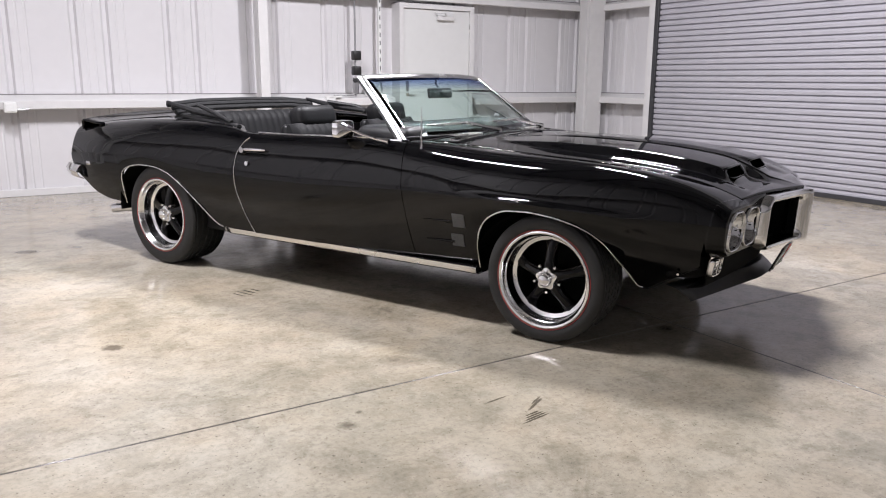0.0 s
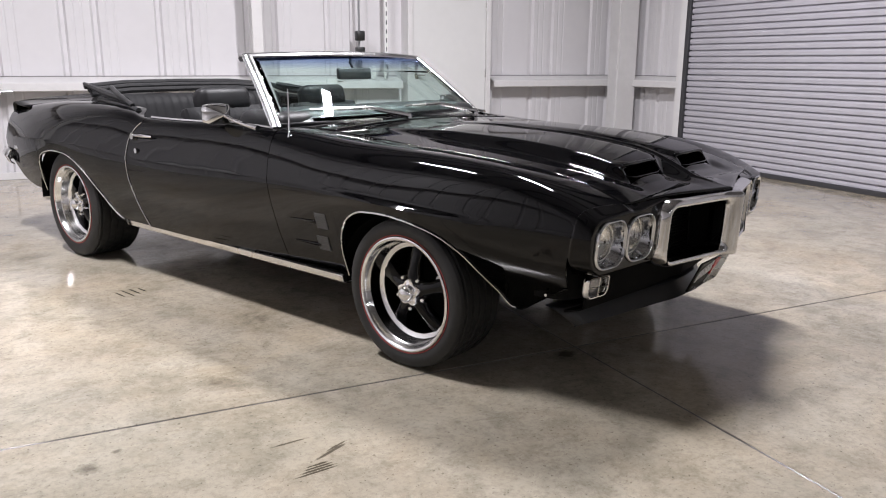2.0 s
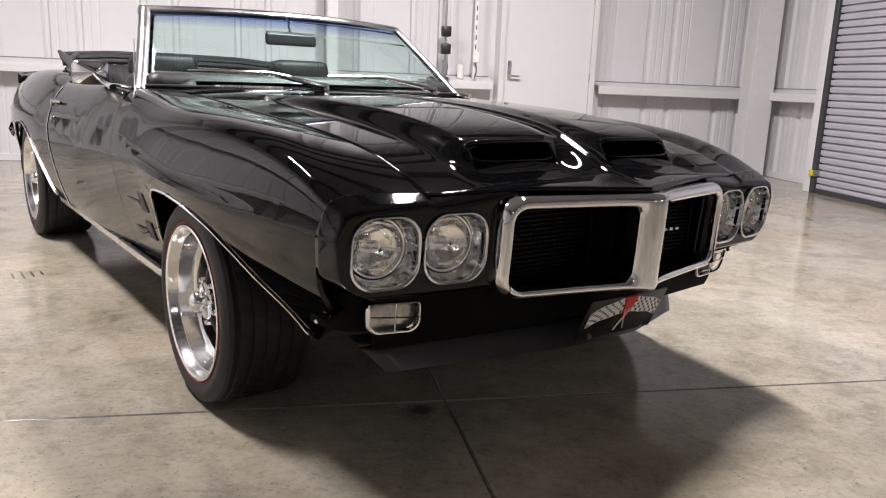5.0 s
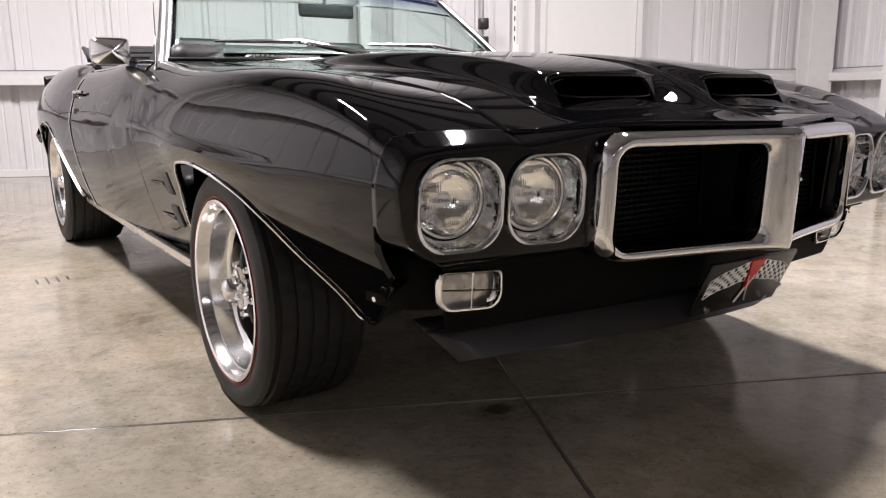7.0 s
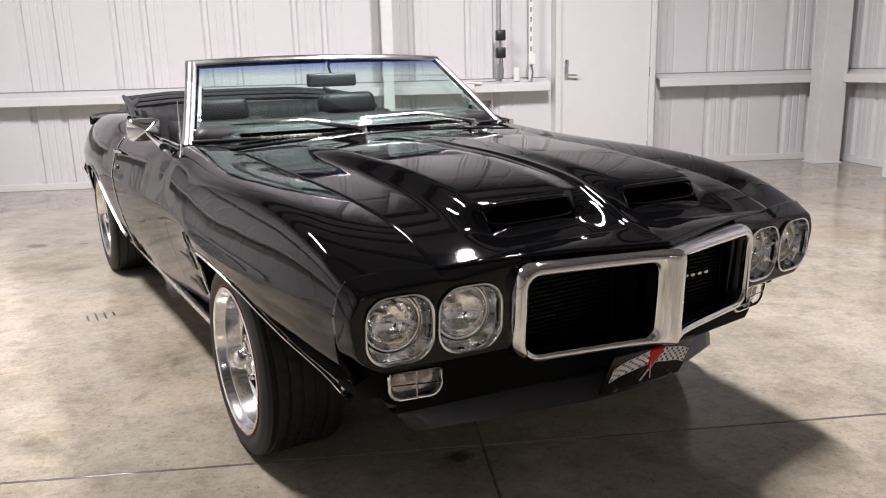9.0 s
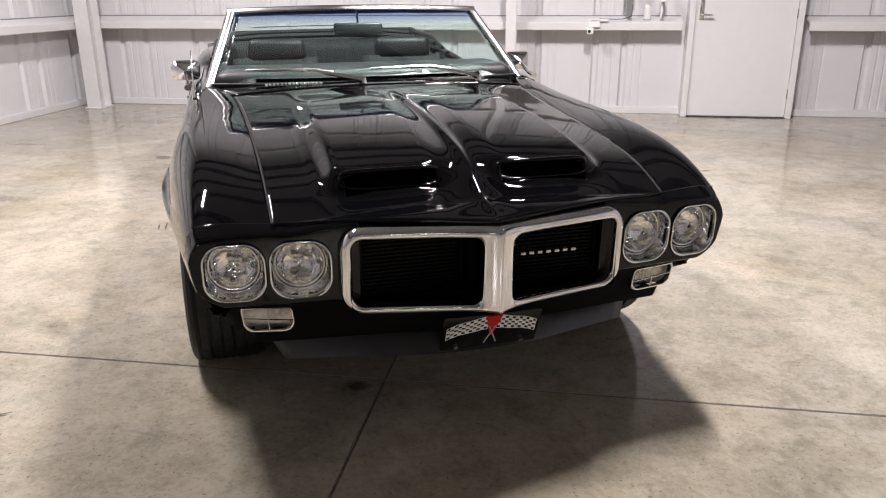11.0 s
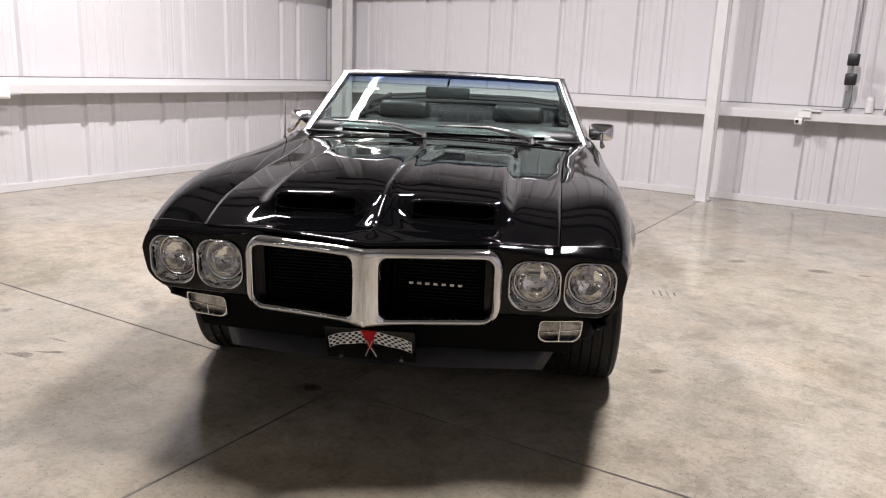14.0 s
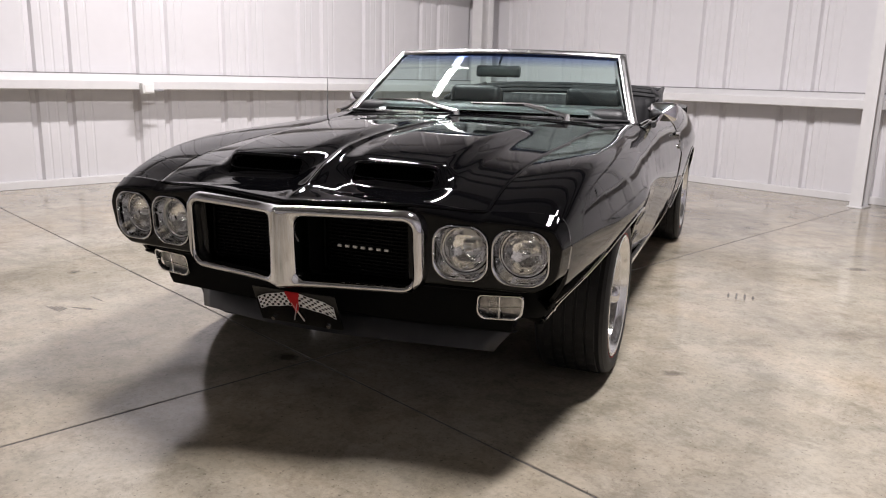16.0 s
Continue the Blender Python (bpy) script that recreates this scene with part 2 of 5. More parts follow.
_mix = _t.nodes.new("ShaderNodeMix")
_mix.data_type = "RGBA"
_mix.inputs["A"].default_value, _mix.inputs["B"].default_value = (1, 1, 1, 1), (0.20, 0.28, 0.72, 1)
_ramp.inputs["From Min"].default_value, _ramp.inputs["From Max"].default_value = 1.135, 1.200
_t.links.new(_co.outputs["Object"], _sep.inputs[0])
_t.links.new(_sep.outputs["Z"], _ramp.inputs["Value"])
_t.links.new(_ramp.outputs[0], _mix.inputs["Factor"])
_t.links.new(_mix.outputs["Result"], _t.nodes["Principled BSDF"].inputs["Base Color"])
_t.nodes["Principled BSDF"].inputs["IOR"].default_value = 1.02
LENS = glass("clear_lamp_glass", (0.97, 0.97, 0.97), 0.0)
LENS.node_tree.nodes["Principled BSDF"].inputs["IOR"].default_value = 1.12
LENS.node_tree.nodes["Principled BSDF"].inputs["Specular IOR Level"].default_value = 1.0
def fluted_metal():
    """Bright lamp reflector, its bowl pressed into uneven facets."""
    m, nodes, links, b = tree("faceted_reflector")
    b.inputs["Base Color"].default_value = (0.95, 0.94, 0.93, 1)
    b.inputs["Metallic"].default_value = 1.0
    b.inputs["Roughness"].default_value = 0.10
    co = nodes.new("ShaderNodeTexCoord")
    n = nodes.new("ShaderNodeTexNoise")
    n.inputs["Scale"].default_value, n.inputs["Detail"].default_value = 30.0, 1.0
    bp = nodes.new("ShaderNodeBump")
    bp.inputs["Strength"].default_value, bp.inputs["Distance"].default_value = 0.6, 0.010
    links.new(co.outputs["Object"], n.inputs["Vector"])
    links.new(n.outputs["Fac"], bp.inputs["Height"])
    links.new(bp.outputs[0], b.inputs["Normal"])
    return m


REFLECTOR = fluted_metal()
FLUTED = glass("fluted_lamp_glass", (0.98, 0.98, 0.97), 0.0)
_w = FLUTED.node_tree
_w.nodes["Principled BSDF"].inputs["IOR"].default_value = 1.22
_co, _fl, _bp = _w.nodes.new("ShaderNodeTexCoord"), _w.nodes.new("ShaderNodeTexWave"), _w.nodes.new("ShaderNodeBump")
_fl.inputs["Scale"].default_value, _fl.inputs["Distortion"].default_value = 75.0, 0.0
_bp.inputs["Strength"].default_value, _bp.inputs["Distance"].default_value = 0.22, 0.0015
_w.links.new(_co.outputs["Object"], _fl.inputs["Vector"])
_w.links.new(_fl.outputs["Fac"], _bp.inputs["Height"])
_w.links.new(_bp.outputs[0], _w.nodes["Principled BSDF"].inputs["Normal"])
PARKREFLECTOR = plain("dull_lamp_reflector", (0.56, 0.54, 0.53), 0.30, 0.9, grain=0.45, scale=70, bump=1.0)
GRILLE = plain("black_grille_paint", (0.0024, 0.0024, 0.0024), 0.52, grain=0.2, ior=1.21)
MIRROR = plain("mirror_glass", (0.85, 0.85, 0.85), 0.02, 1.0)
lampmat, _n, _l, _b = tree("lamp_diffuser")
_b.inputs["Emission Color"].default_value = (1, 0.97, 0.93, 1)
_b.inputs["Emission Strength"].default_value = 14.0


# ---- mesh helpers ----
def mesh_of(verts, faces, smooth=True, angle=35):
    me = bpy.data.meshes.new("m")
    me.from_pydata([tuple(map(float, v)) for v in verts], [], [tuple(map(int, f)) for f in faces])
    me.validate()
    if smooth:
        me.polygons.foreach_set("use_smooth", [True] * len(me.polygons))
        me.set_sharp_from_angle(angle=radians(angle))
    me.update()
    return me


def from_bm(bm, smooth=True, angle=35):
    me = bpy.data.meshes.new("m")
    bm.to_mesh(me)
    bm.free()
    if smooth:
        me.polygons.foreach_set("use_smooth", [True] * len(me.polygons))
        me.set_sharp_from_angle(angle=radians(angle))
    return me


def part(name, me, material, parent=None, label="", m=None, thick=0.0, offset=-1.0, crisp=False):
    """Links a mesh (or bmesh) as one object under its thing."""
    if isinstance(me, bmesh.types.BMesh):
        me = from_bm(me)
    if not me.materials:
        me.materials.append(material)
    ob = new(name, me)
    if parent:
        ob.parent = parent
    if m is not None:
        ob.matrix_basis = m
    if label:
        ob["label"] = label
    if thick:
        sol = ob.modifiers.new("thickness", "SOLIDIFY")
        sol.thickness, sol.offset = thick, offset
    if crisp:
        rim = ob.modifiers.new("crisp_rim", "EDGE_SPLIT")
        rim.split_angle = radians(62)
    return ob


def thing(name, label, category, m=None, group="", kind=""):
    e = new(name)
    if m is not None:
        e.matrix_basis = m
    return tagged(e, label, category, group, kind)


def grid(P, flip=False, closed=False):
    """Faces over an array of points (rows, columns, 3)."""
    n, k = P.shape[:2]
    faces = []
    for i in range(n - 1):
        for j in range(k if closed else k - 1):
            a, b2 = i * k + j, i * k + (j + 1) % k
            f = (a, b2, b2 + k, a + k)
            faces.append(f[::-1] if flip else f)
    return P.reshape(-1, 3), faces


def join(*pieces):
    verts, faces, o = [], [], 0
    for v, f in pieces:
        verts.append(np.asarray(v, float))
        faces += [tuple(i + o for i in q) for q in f]
        o += len(v)
    return np.concatenate(verts), faces


def mirror(vf):
    v, f = vf
    v = np.array(v, float)
    v[:, 0] *= -1
    return v, [q[::-1] for q in f]


def box(x0, x1, y0, y1, z0, z1):
    v = [(x, y, z) for x in (x0, x1) for y in (y0, y1) for z in (z0, z1)]
    return np.array(v, float), [(0, 1, 3, 2), (4, 6, 7, 5), (0, 4, 5, 1), (2, 3, 7, 6), (0, 2, 6, 4), (1, 5, 7, 3)]


def rbox(x0, x1, y0, y1, z0, z1, r=0.01, seg=3):
    bm = bmesh.new()
    bmesh.ops.create_cube(bm, size=1.0)
    for v in bm.verts:
        v.co = Vector(((x0 + x1) / 2 + v.co.x * (x1 - x0), (y0 + y1) / 2 + v.co.y * (y1 - y0), (z0 + z1) / 2 + v.co.z * (z1 - z0)))
    bmesh.ops.bevel(bm, geom=bm.edges[:], offset=r, segments=seg, affect="EDGES", profile=0.5)
    return from_bm(bm)


def tube(points, radius, n=8, closed=False, squash=None):
    """A round bar along points; radius may vary along it."""
    pts = [Vector(p) for p in points]
    rad = [radius] * len(pts) if not hasattr(radius, "__len__") else list(radius)
    rows, side = [], None
    for i, p in enumerate(pts):
        a, b2 = (pts[(i - 1) % len(pts)], pts[(i + 1) % len(pts)]) if closed else (pts[max(i - 1, 0)], pts[min(i + 1, len(pts) - 1)])
        d = (b2 - a).normalized()
        if side is None:
            side = d.orthogonal().normalized()
        side = (side - d * side.dot(d)).normalized()
        up = d.cross(side)
        rows.append([p + rad[i] * (math.cos(2 * math.pi * k / n) * side + math.sin(2 * math.pi * k / n) * up) for k in range(n)])
    if closed:
        rows.append(rows[0])
    v, f = grid(np.array([[tuple(q) for q in r] for r in rows]), closed=True)
    if not closed:
        f += [tuple(range(n))[::-1], tuple(range((len(rows) - 1) * n, len(rows) * n))]
    return v, f


def lathe(profile, n=48, axis="x"):
    """Turns a profile of (along, radius) about the x axis."""
    P = np.zeros((len(profile), n, 3))
    for i, (a, r) in enumerate(profile):
        for k in range(n):
            w = 2 * math.pi * k / n
            P[i, k] = (a, r * math.cos(w), r * math.sin(w))
    return grid(P, closed=True)


def curve(*knots):
    """A smooth, never overshooting curve through (position, value) knots."""
    x = np.array([k[0] for k in knots], float)
    y = np.array([k[1] for k in knots], float)
    h, d = np.diff(x), np.diff(y) / np.diff(x)
    m = np.zeros(len(x))
    for i in range(1, len(x) - 1):
        if d[i - 1] * d[i] > 0:
            w1, w2 = 2 * h[i] + h[i - 1], h[i] + 2 * h[i - 1]
            m[i] = (w1 + w2) / (w1 / d[i - 1] + w2 / d[i])
    m[0], m[-1] = d[0], d[-1]

    def f(t):
        t = np.clip(t, x[0], x[-1])
        i = np.clip(np.searchsorted(x, t, side="right") - 1, 0, len(h) - 1)
        u = (t - x[i]) / h[i]
        return ((1 + 2 * u) * (1 - u) ** 2 * y[i] + u * (1 - u) ** 2 * h[i] * m[i]
                + u * u * (3 - 2 * u) * y[i + 1] + u * u * (u - 1) * h[i] * m[i + 1])
    return f


def fair(f, lo, hi, sigma):
    """Evens out the curvature of a curve between lo and hi."""
    n = 1200
    x = np.linspace(lo, hi, n)
    y = f(x)
    k = int(3 * sigma / (hi - lo) * n)
    w = np.exp(-0.5 * (np.arange(-k, k + 1) / (k / 3)) ** 2)
    pad = np.concatenate([2 * y[0] - y[k:0:-1], y, 2 * y[-1] - y[-2:-k - 2:-1]])
    y = np.convolve(pad, w / w.sum(), "valid")
    return lambda t: np.interp(t, x, y)


def smoothstep(a, b, t):
    u = np.clip((t - a) / (b - a), 0, 1)
    return u * u * (3 - 2 * u)


# ---- hall ----
def ribbed(length, z0, z1, pitch=0.305, deep=0.032, start=0.0):
    """Profile of a ribbed sheet along its length: points (along, depth)."""
    pts, a = [(0.0, 0.0)], start
    while a < length - 0.1:
        for da, d in ((0.0, 0.0), (0.022, deep), (0.058, deep), (0.08, 0.0)):
            pts.append((a + da, d))
        for da in (0.145, 0.225):
            for x, d in ((-0.012, 0.0), (-0.004, deep * 0.12), (0.004, deep * 0.12), (0.012, 0.0)):
                pts.append((a + da + x, d))
        a += pitch
    pts.append((length, 0.0))
    pts = sorted(p for p in pts if 0 <= p[0] <= length)
    P = np.array([[(p[0], p[1], z) for p in pts] for z in (z0, z1)])
    v, f = grid(P)
    back = np.array([[(p[0], 0.046, z) for p in pts] for z in (z0, z1)])
    return join((v, f), grid(back, flip=True))


def cut_wall(name, length, m, holes, label, start=0.1):
    """A ribbed wall with openings: holes are (from, to, height)."""
    pieces, at = [], 0.0
    for a, b2, top in sorted(holes):
        pieces += [(at, a, 0.0, ROOF), (a, b2, top, ROOF)]
        at = b2
    pieces.append((at, length, 0.0, ROOF))
    backing = mesh_of(*join(*[box(a, b2, 0.050, 0.075, lo, hi) for a, b2, lo, hi in pieces if b2 - a > 0.02]), smooth=False)
    ob = part(name, backing, WALLPAINT, m=m)
    for a, b2, lo, hi in pieces:
        seams = [a] + [x for x in np.arange(start - 0.915, length, 0.915) if a + 0.15 < x < b2 - 0.15] + [b2]
        for c0, c1 in zip(seams, seams[1:]):
            if c1 - c0 > 0.02:
                v, f = ribbed(c1 - c0, lo, hi, start=(start - c0) % 0.305)
                part("panel", mesh_of(v + np.array((c0, 0, 0)), f, smooth=False), WALLPAINT, ob)
    return tagged(ob, label, "wall", kind="structure")


DOOR0, DOOR1, DOOR_TOP = 1.77, 2.885, 2.12
ROLL0, ROLL1, ROLL_TOP = -0.35, 4.17, 3.75          # v range of the roller opening in the right wall
WIDE, DEEP = U_RIGHT - U_LEFT, V_BACK - V_FRONT
cut_wall("wall_back", WIDE, HALL @ pose(U_LEFT, V_BACK, 0), [(DOOR0 - U_LEFT, DOOR1 - U_LEFT, DOOR_TOP)], "white ribbed steel sheet wall with a personnel door", 0.165)
cut_wall("wall_left", DEEP, HALL @ pose(U_LEFT, V_FRONT, 0, 0, 0, 90), [], "white ribbed steel sheet wall", 0.215)
cut_wall("wall_right", DEEP, HALL @ pose(U_RIGHT, V_BACK, 0, 0, 0, -90), [(V_BACK - ROLL1, V_BACK - ROLL0, ROLL_TOP)], "white ribbed steel sheet wall with a roller door")
cut_wall("wall_front", WIDE, HALL @ pose(U_RIGHT, V_FRONT, 0, 0, 0, 180), [], "white ribbed steel sheet wall")

sheet = box(U_LEFT, U_RIGHT, V_FRONT, V_BACK, ROOF, ROOF + 0.06)
purlins = [box(U_LEFT, U_RIGHT, v - 0.07, v + 0.07, ROOF - 0.20, ROOF - 0.002) for v in np.arange(V_BACK - 0.5, V_FRONT, -1.25)]
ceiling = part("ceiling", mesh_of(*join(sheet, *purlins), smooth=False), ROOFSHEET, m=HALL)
ceiling.data.materials.append(DARKSTEEL)
for q in ceiling.data.polygons[len(sheet[1]):]:
    q.material_index = 1
tagged(ceiling, "pale faced insulated roof on dark steel purlins", "ceiling", kind="structure")

# floor slabs with sawn joints
floor = tagged(new("floor"), "polished grey concrete floor with sawn joints", "floor", kind="structure")
floor.matrix_basis = HALL
JU, JV = -0.035, -0.462
for u0, u1 in ((U_LEFT - 0.1, JU), (JU, U_RIGHT + 0.5)):
    for v0, v1 in ((V_FRONT - 0.1, -4.9), (-4.9, JV), (JV, V_BACK + 0.3)):
        bm = bmesh.new()
        bmesh.ops.create_cube(bm, size=1.0)
        g = 0.0022
        for v in bm.verts:
            v.co = Vector((u0 + g if v.co.x < 0 else u1 - g, v0 + g if v.co.y < 0 else v1 - g, -0.15 if v.co.z < 0 else 0.0))
        bmesh.ops.bevel(bm, geom=[e for e in bm.edges if all(v.co.z > -0.01 for v in e.verts)], offset=0.0035, segments=2, affect="EDGES")
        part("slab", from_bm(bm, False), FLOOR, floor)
part("joint_filler", mesh_of(*join(box(U_LEFT, U_RIGHT, JV - 0.002, JV + 0.002, -0.12, -0.009), box(JU - 0.002, JU + 0.002, V_FRONT, V_BACK, -0.12, -0.009)), smooth=False), VENT, floor)
for p, q in (((U_LEFT, JV, -0.0022), (U_RIGHT, JV, -0.0022)), ((JU, V_FRONT, -0.0022), (JU, V_BACK, -0.0022))):
    part("joint_bead", mesh_of(*tube([p, q], 0.0030, 12)), BEAD, floor, "glossy dark joint sealant")


def girt(name, length, z, m):
    """A Z-shaped rail: a flange on the wall side, a web and a lipped inner face."""
    prof = [(0.0, 0.132), (-0.185, 0.084), (-0.200, 0.079), (-0.205, 0.072), (-0.205, 0.0), (-0.19, -0.008), (-0.19, 0.0), (-0.197, 0.004), (-0.197, 0.05), (-0.19, 0.070), (0.0, 0.120)]
    P = np.array([[(a, p[0], z + p[1]) for p in prof] for a in (0.0, length)])
    v, f = grid(P, closed=True)
    k = len(prof)
    ob = part(name, mesh_of(v, f, smooth=False), GIRTPAINT, m=m)
    part("sealant", mesh_of(*box(0.0, length, -0.006, 0.0, z + 0.131, z + 0.141), smooth=False), SEALANT, ob, "grey sealant line")
    return tagged(ob, "white painted steel wall rail", "rail", kind="structure")


for z in (0.885, 2.16, 3.6):
    if z < 2:
        girt("trim", DOOR0 - 0.06 - U_LEFT, z, HALL @ pose(U_LEFT, V_BACK, 0))
        girt("trim", U_RIGHT - DOOR1 - 0.06, z, HALL @ pose(DOOR1 + 0.06, V_BACK, 0))
    else:
        girt("trim", WIDE, z, HALL @ pose(U_LEFT, V_BACK, 0))
    girt("trim", DEEP, z, HALL @ pose(U_LEFT, V_FRONT, 0, 0, 0, 90))
    girt("trim", V_BACK - ROLL1 - 0.09, z, HALL @ pose(U_RIGHT, V_BACK, 0, 0, 0, -90))
    girt("trim", ROLL0 - V_FRONT - 0.1, z, HALL @ pose(U_RIGHT, ROLL0 - 0.1, 0, 0, 0, -90))


def base_trim(length, m):
    """White base flashing along the foot of a wall."""
    ob = part("baseboard", mesh_of(*join(box(0.0, length, -0.034, -0.002, 0.004, 0.066), box(0.0, length, -0.026, -0.002, 0.066, 0.072)), smooth=False), GIRTPAINT, m=m)
    part("sealant", mesh_of(*box(0.0, length, -0.034, -0.004, 0.0, 0.004), smooth=False), SEALANT, ob, "grey sealant line")
    return tagged(ob, "white steel base flashing along the wall", "baseboard", kind="structure")


base_trim(DOOR0 - U_LEFT, HALL @ pose(U_LEFT, V_BACK, 0))
base_trim(U_RIGHT - DOOR1, HALL @ pose(DOOR1, V_BACK, 0))
base_trim(DEEP, HALL @ pose(U_LEFT, V_FRONT, 0, 0, 0, 90))
base_trim(V_BACK - ROLL1 - 0.14, HALL @ pose(U_RIGHT, V_BACK, 0, 0, 0, -90))


def column(m, wide=0.20, deep=0.24):
    """A white I-section column; its web runs along y."""
    t = 0.012
    vf = join(box(-wide / 2, wide / 2, -deep / 2, -deep / 2 + t, 0.012, ROOF - 0.23), box(-wide / 2, wide / 2, deep / 2 - t, deep / 2, 0.012, ROOF - 0.23),
              box(-t / 2, t / 2, -deep / 2 + t, deep / 2 - t, 0.012, ROOF - 0.23))
    e = thing("column", "white painted steel column bolted to the floor", "column", m, "columns", "structure")
    part("shaft", mesh_of(*vf, smooth=False), GIRTPAINT, e)
    part("base_plate", rbox(-wide / 2 - 0.02, wide / 2 + 0.02, -deep / 2 - 0.02, deep / 2 + 0.02, 0, 0.012, 0.002, 1), GIRTPAINT, e)


column(HALL @ pose(-0.035, V_BACK - 0.31, 0), 0.105, 0.17)
column(HALL @ pose(U_LEFT + 0.315, V_BACK - 0.34, 0), 0.17, 0.22)
column(HALL @ pose(U_RIGHT - 0.31, V_BACK - 0.36, 0), 0.28, 0.22)

# personnel door
door = thing("door_1", "closed off-white steel personnel door in a white frame", "door", HALL @ pose(0, V_BACK, 0), kind="structure")
for a, b2, lo, hi in ((DOOR0, DOOR0 + 0.06, 0, DOOR_TOP), (DOOR1 - 0.06, DOOR1, 0, DOOR_TOP), (DOOR0 + 0.06, DOOR1 - 0.06, DOOR_TOP - 0.06, DOOR_TOP)):
    part("door_frame", rbox(a, b2, -0.215, 0.06, lo, hi, 0.004, 1), GIRTPAINT, door)
part("door_leaf", rbox(DOOR0 + 0.063, DOOR1 - 0.063, -0.185, -0.14, 0.012, DOOR_TOP - 0.063, 0.003, 1), DOORPAINT, door)
part("threshold", rbox(DOOR0 + 0.06, DOOR1 - 0.06, -0.22, 0.05, 0.0, 0.010, 0.002, 1), DARKSTEEL, door)
lever = part("lever_plate", rbox(DOOR0 + 0.10, DOOR0 + 0.145, -0.197, -0.185, 0.99, 1.20, 0.004, 2), STEEL, door, "brushed steel lever plate")
part("lever", mesh_of(*tube([(DOOR0 + 0.12, -0.19, 1.04), (DOOR0 + 0.12, -0.235, 1.04), (DOOR0 + 0.13, -0.245, 1.04), (DOOR0 + 0.235, -0.245, 1.035)], 0.011, 10)), STEEL, lever)
for z in (0.25, 1.05, 1.85):
    part("hinge", mesh_of(*tube([(DOOR1 - 0.062, -0.192, z - 0.05), (DOOR1 - 0.062, -0.192, z + 0.05)], 0.009, 8)), STEEL, door)
closer = part("door_closer", rbox(DOOR0 + 0.55, DOOR0 + 0.80, -0.235, -0.185, 1.93, 1.99, 0.008, 2), GIRTPAINT, door, "pale grey door closer")
part("closer_arm", mesh_of(*tube([(DOOR0 + 0.68, -0.22, 1.995), (DOOR0 + 0.60, -0.30, 2.01), (DOOR0 + 0.50, -0.22, 2.03)], 0.008, 6)), GIRTPAINT, closer)

# roller door in the right wall
roller = thing("door_2", "closed grey ribbed steel roller door with dark guide rails", "roller door", HALL @ pose(U_RIGHT - 0.40, 0, 0), kind="structure")
prof = [(0.0, 0.0), (-0.003, 0.026), (0.0, 0.049), (0.028, 0.0505), (0.028, 0.0640), (0.0, 0.0660), (0.0, 0.0683)]
P = np.array([[(p[0], v, p[1]) for p in prof] for v in (ROLL0 + 0.03, ROLL1 - 0.03)])
slat = mesh_of(*join(grid(P), grid(P + np.array((0.012, 0, 0)), flip=True)), smooth=False)
for k in range(int((ROLL_TOP - 0.04) / 0.0683) + 1):
    part("slat", slat, ROLLER, roller, m=pose(0, 0, 0.04 + 0.0683 * k))
part("bottom_bar", rbox(-0.02, 0.035, ROLL0 + 0.03, ROLL1 - 0.03, 0.0, 0.05, 0.004, 1), DARKSTEEL, roller)
for v in (ROLL0 - 0.03, ROLL1 - 0.03):
    part("guide_rail", rbox(-0.035, 0.05, v, v + 0.06, 0.0, ROLL_TOP, 0.004, 1), DARKSTEEL, roller, "dark steel guide rail")
for v in (ROLL0 - 0.15, ROLL1 + 0.035):
    part("jamb", rbox(-0.03, 0.395, v, v + 0.10, 0.0, ROLL_TOP + 0.1, 0.004, 1), GIRTPAINT, roller)
part("hood_box", rbox(-0.25, 0.30, ROLL0 - 0.1, ROLL1 + 0.1, ROLL_TOP, ROLL_TOP + 0.5, 0.03, 2), GIRTPAINT, roller)

# roof lamps, with the added fill pair at the hall's front
for u, v, turn, watts, half in LAMPS:
    e = thing("ceiling_lamp", "white linear lamp below the roof; the front pair is added fill", "lamp", HALL @ pose(u, v, HANG, 0, 0, turn), "roof lamps")
    part("housing", rbox(-half, half, -0.10, 0.10, 0.0, 0.07, 0.01, 1), GIRTPAINT, e)
    part("diffuser", rbox(0.02 - half, half - 0.02, -0.08, 0.08, -0.012, -0.002, 0.003, 1), lampmat, e, "glowing white diffuser")
    for x in (0.3 - half, half - 0.3):
        part("wire", mesh_of(*tube([(x, 0, 0.07), (x, 0, ROOF - HANG)], 0.004, 6)), DARKSTEEL, e)
    a = bpy.data.lights.new("lamp_light", "AREA")
    a.shape, a.size, a.size_y, a.energy, a.color = "RECTANGLE", 2 * half - 0.04, 0.16, watts, (1.0, 0.955, 0.975)
    o = new("lamp_light", a)
    o.parent = e
    o.matrix_basis = pose(0, 0, -0.016)

# ---- car ----
car = thing("car", "glossy black two-door convertible with its top folded, parked on the concrete", "car")

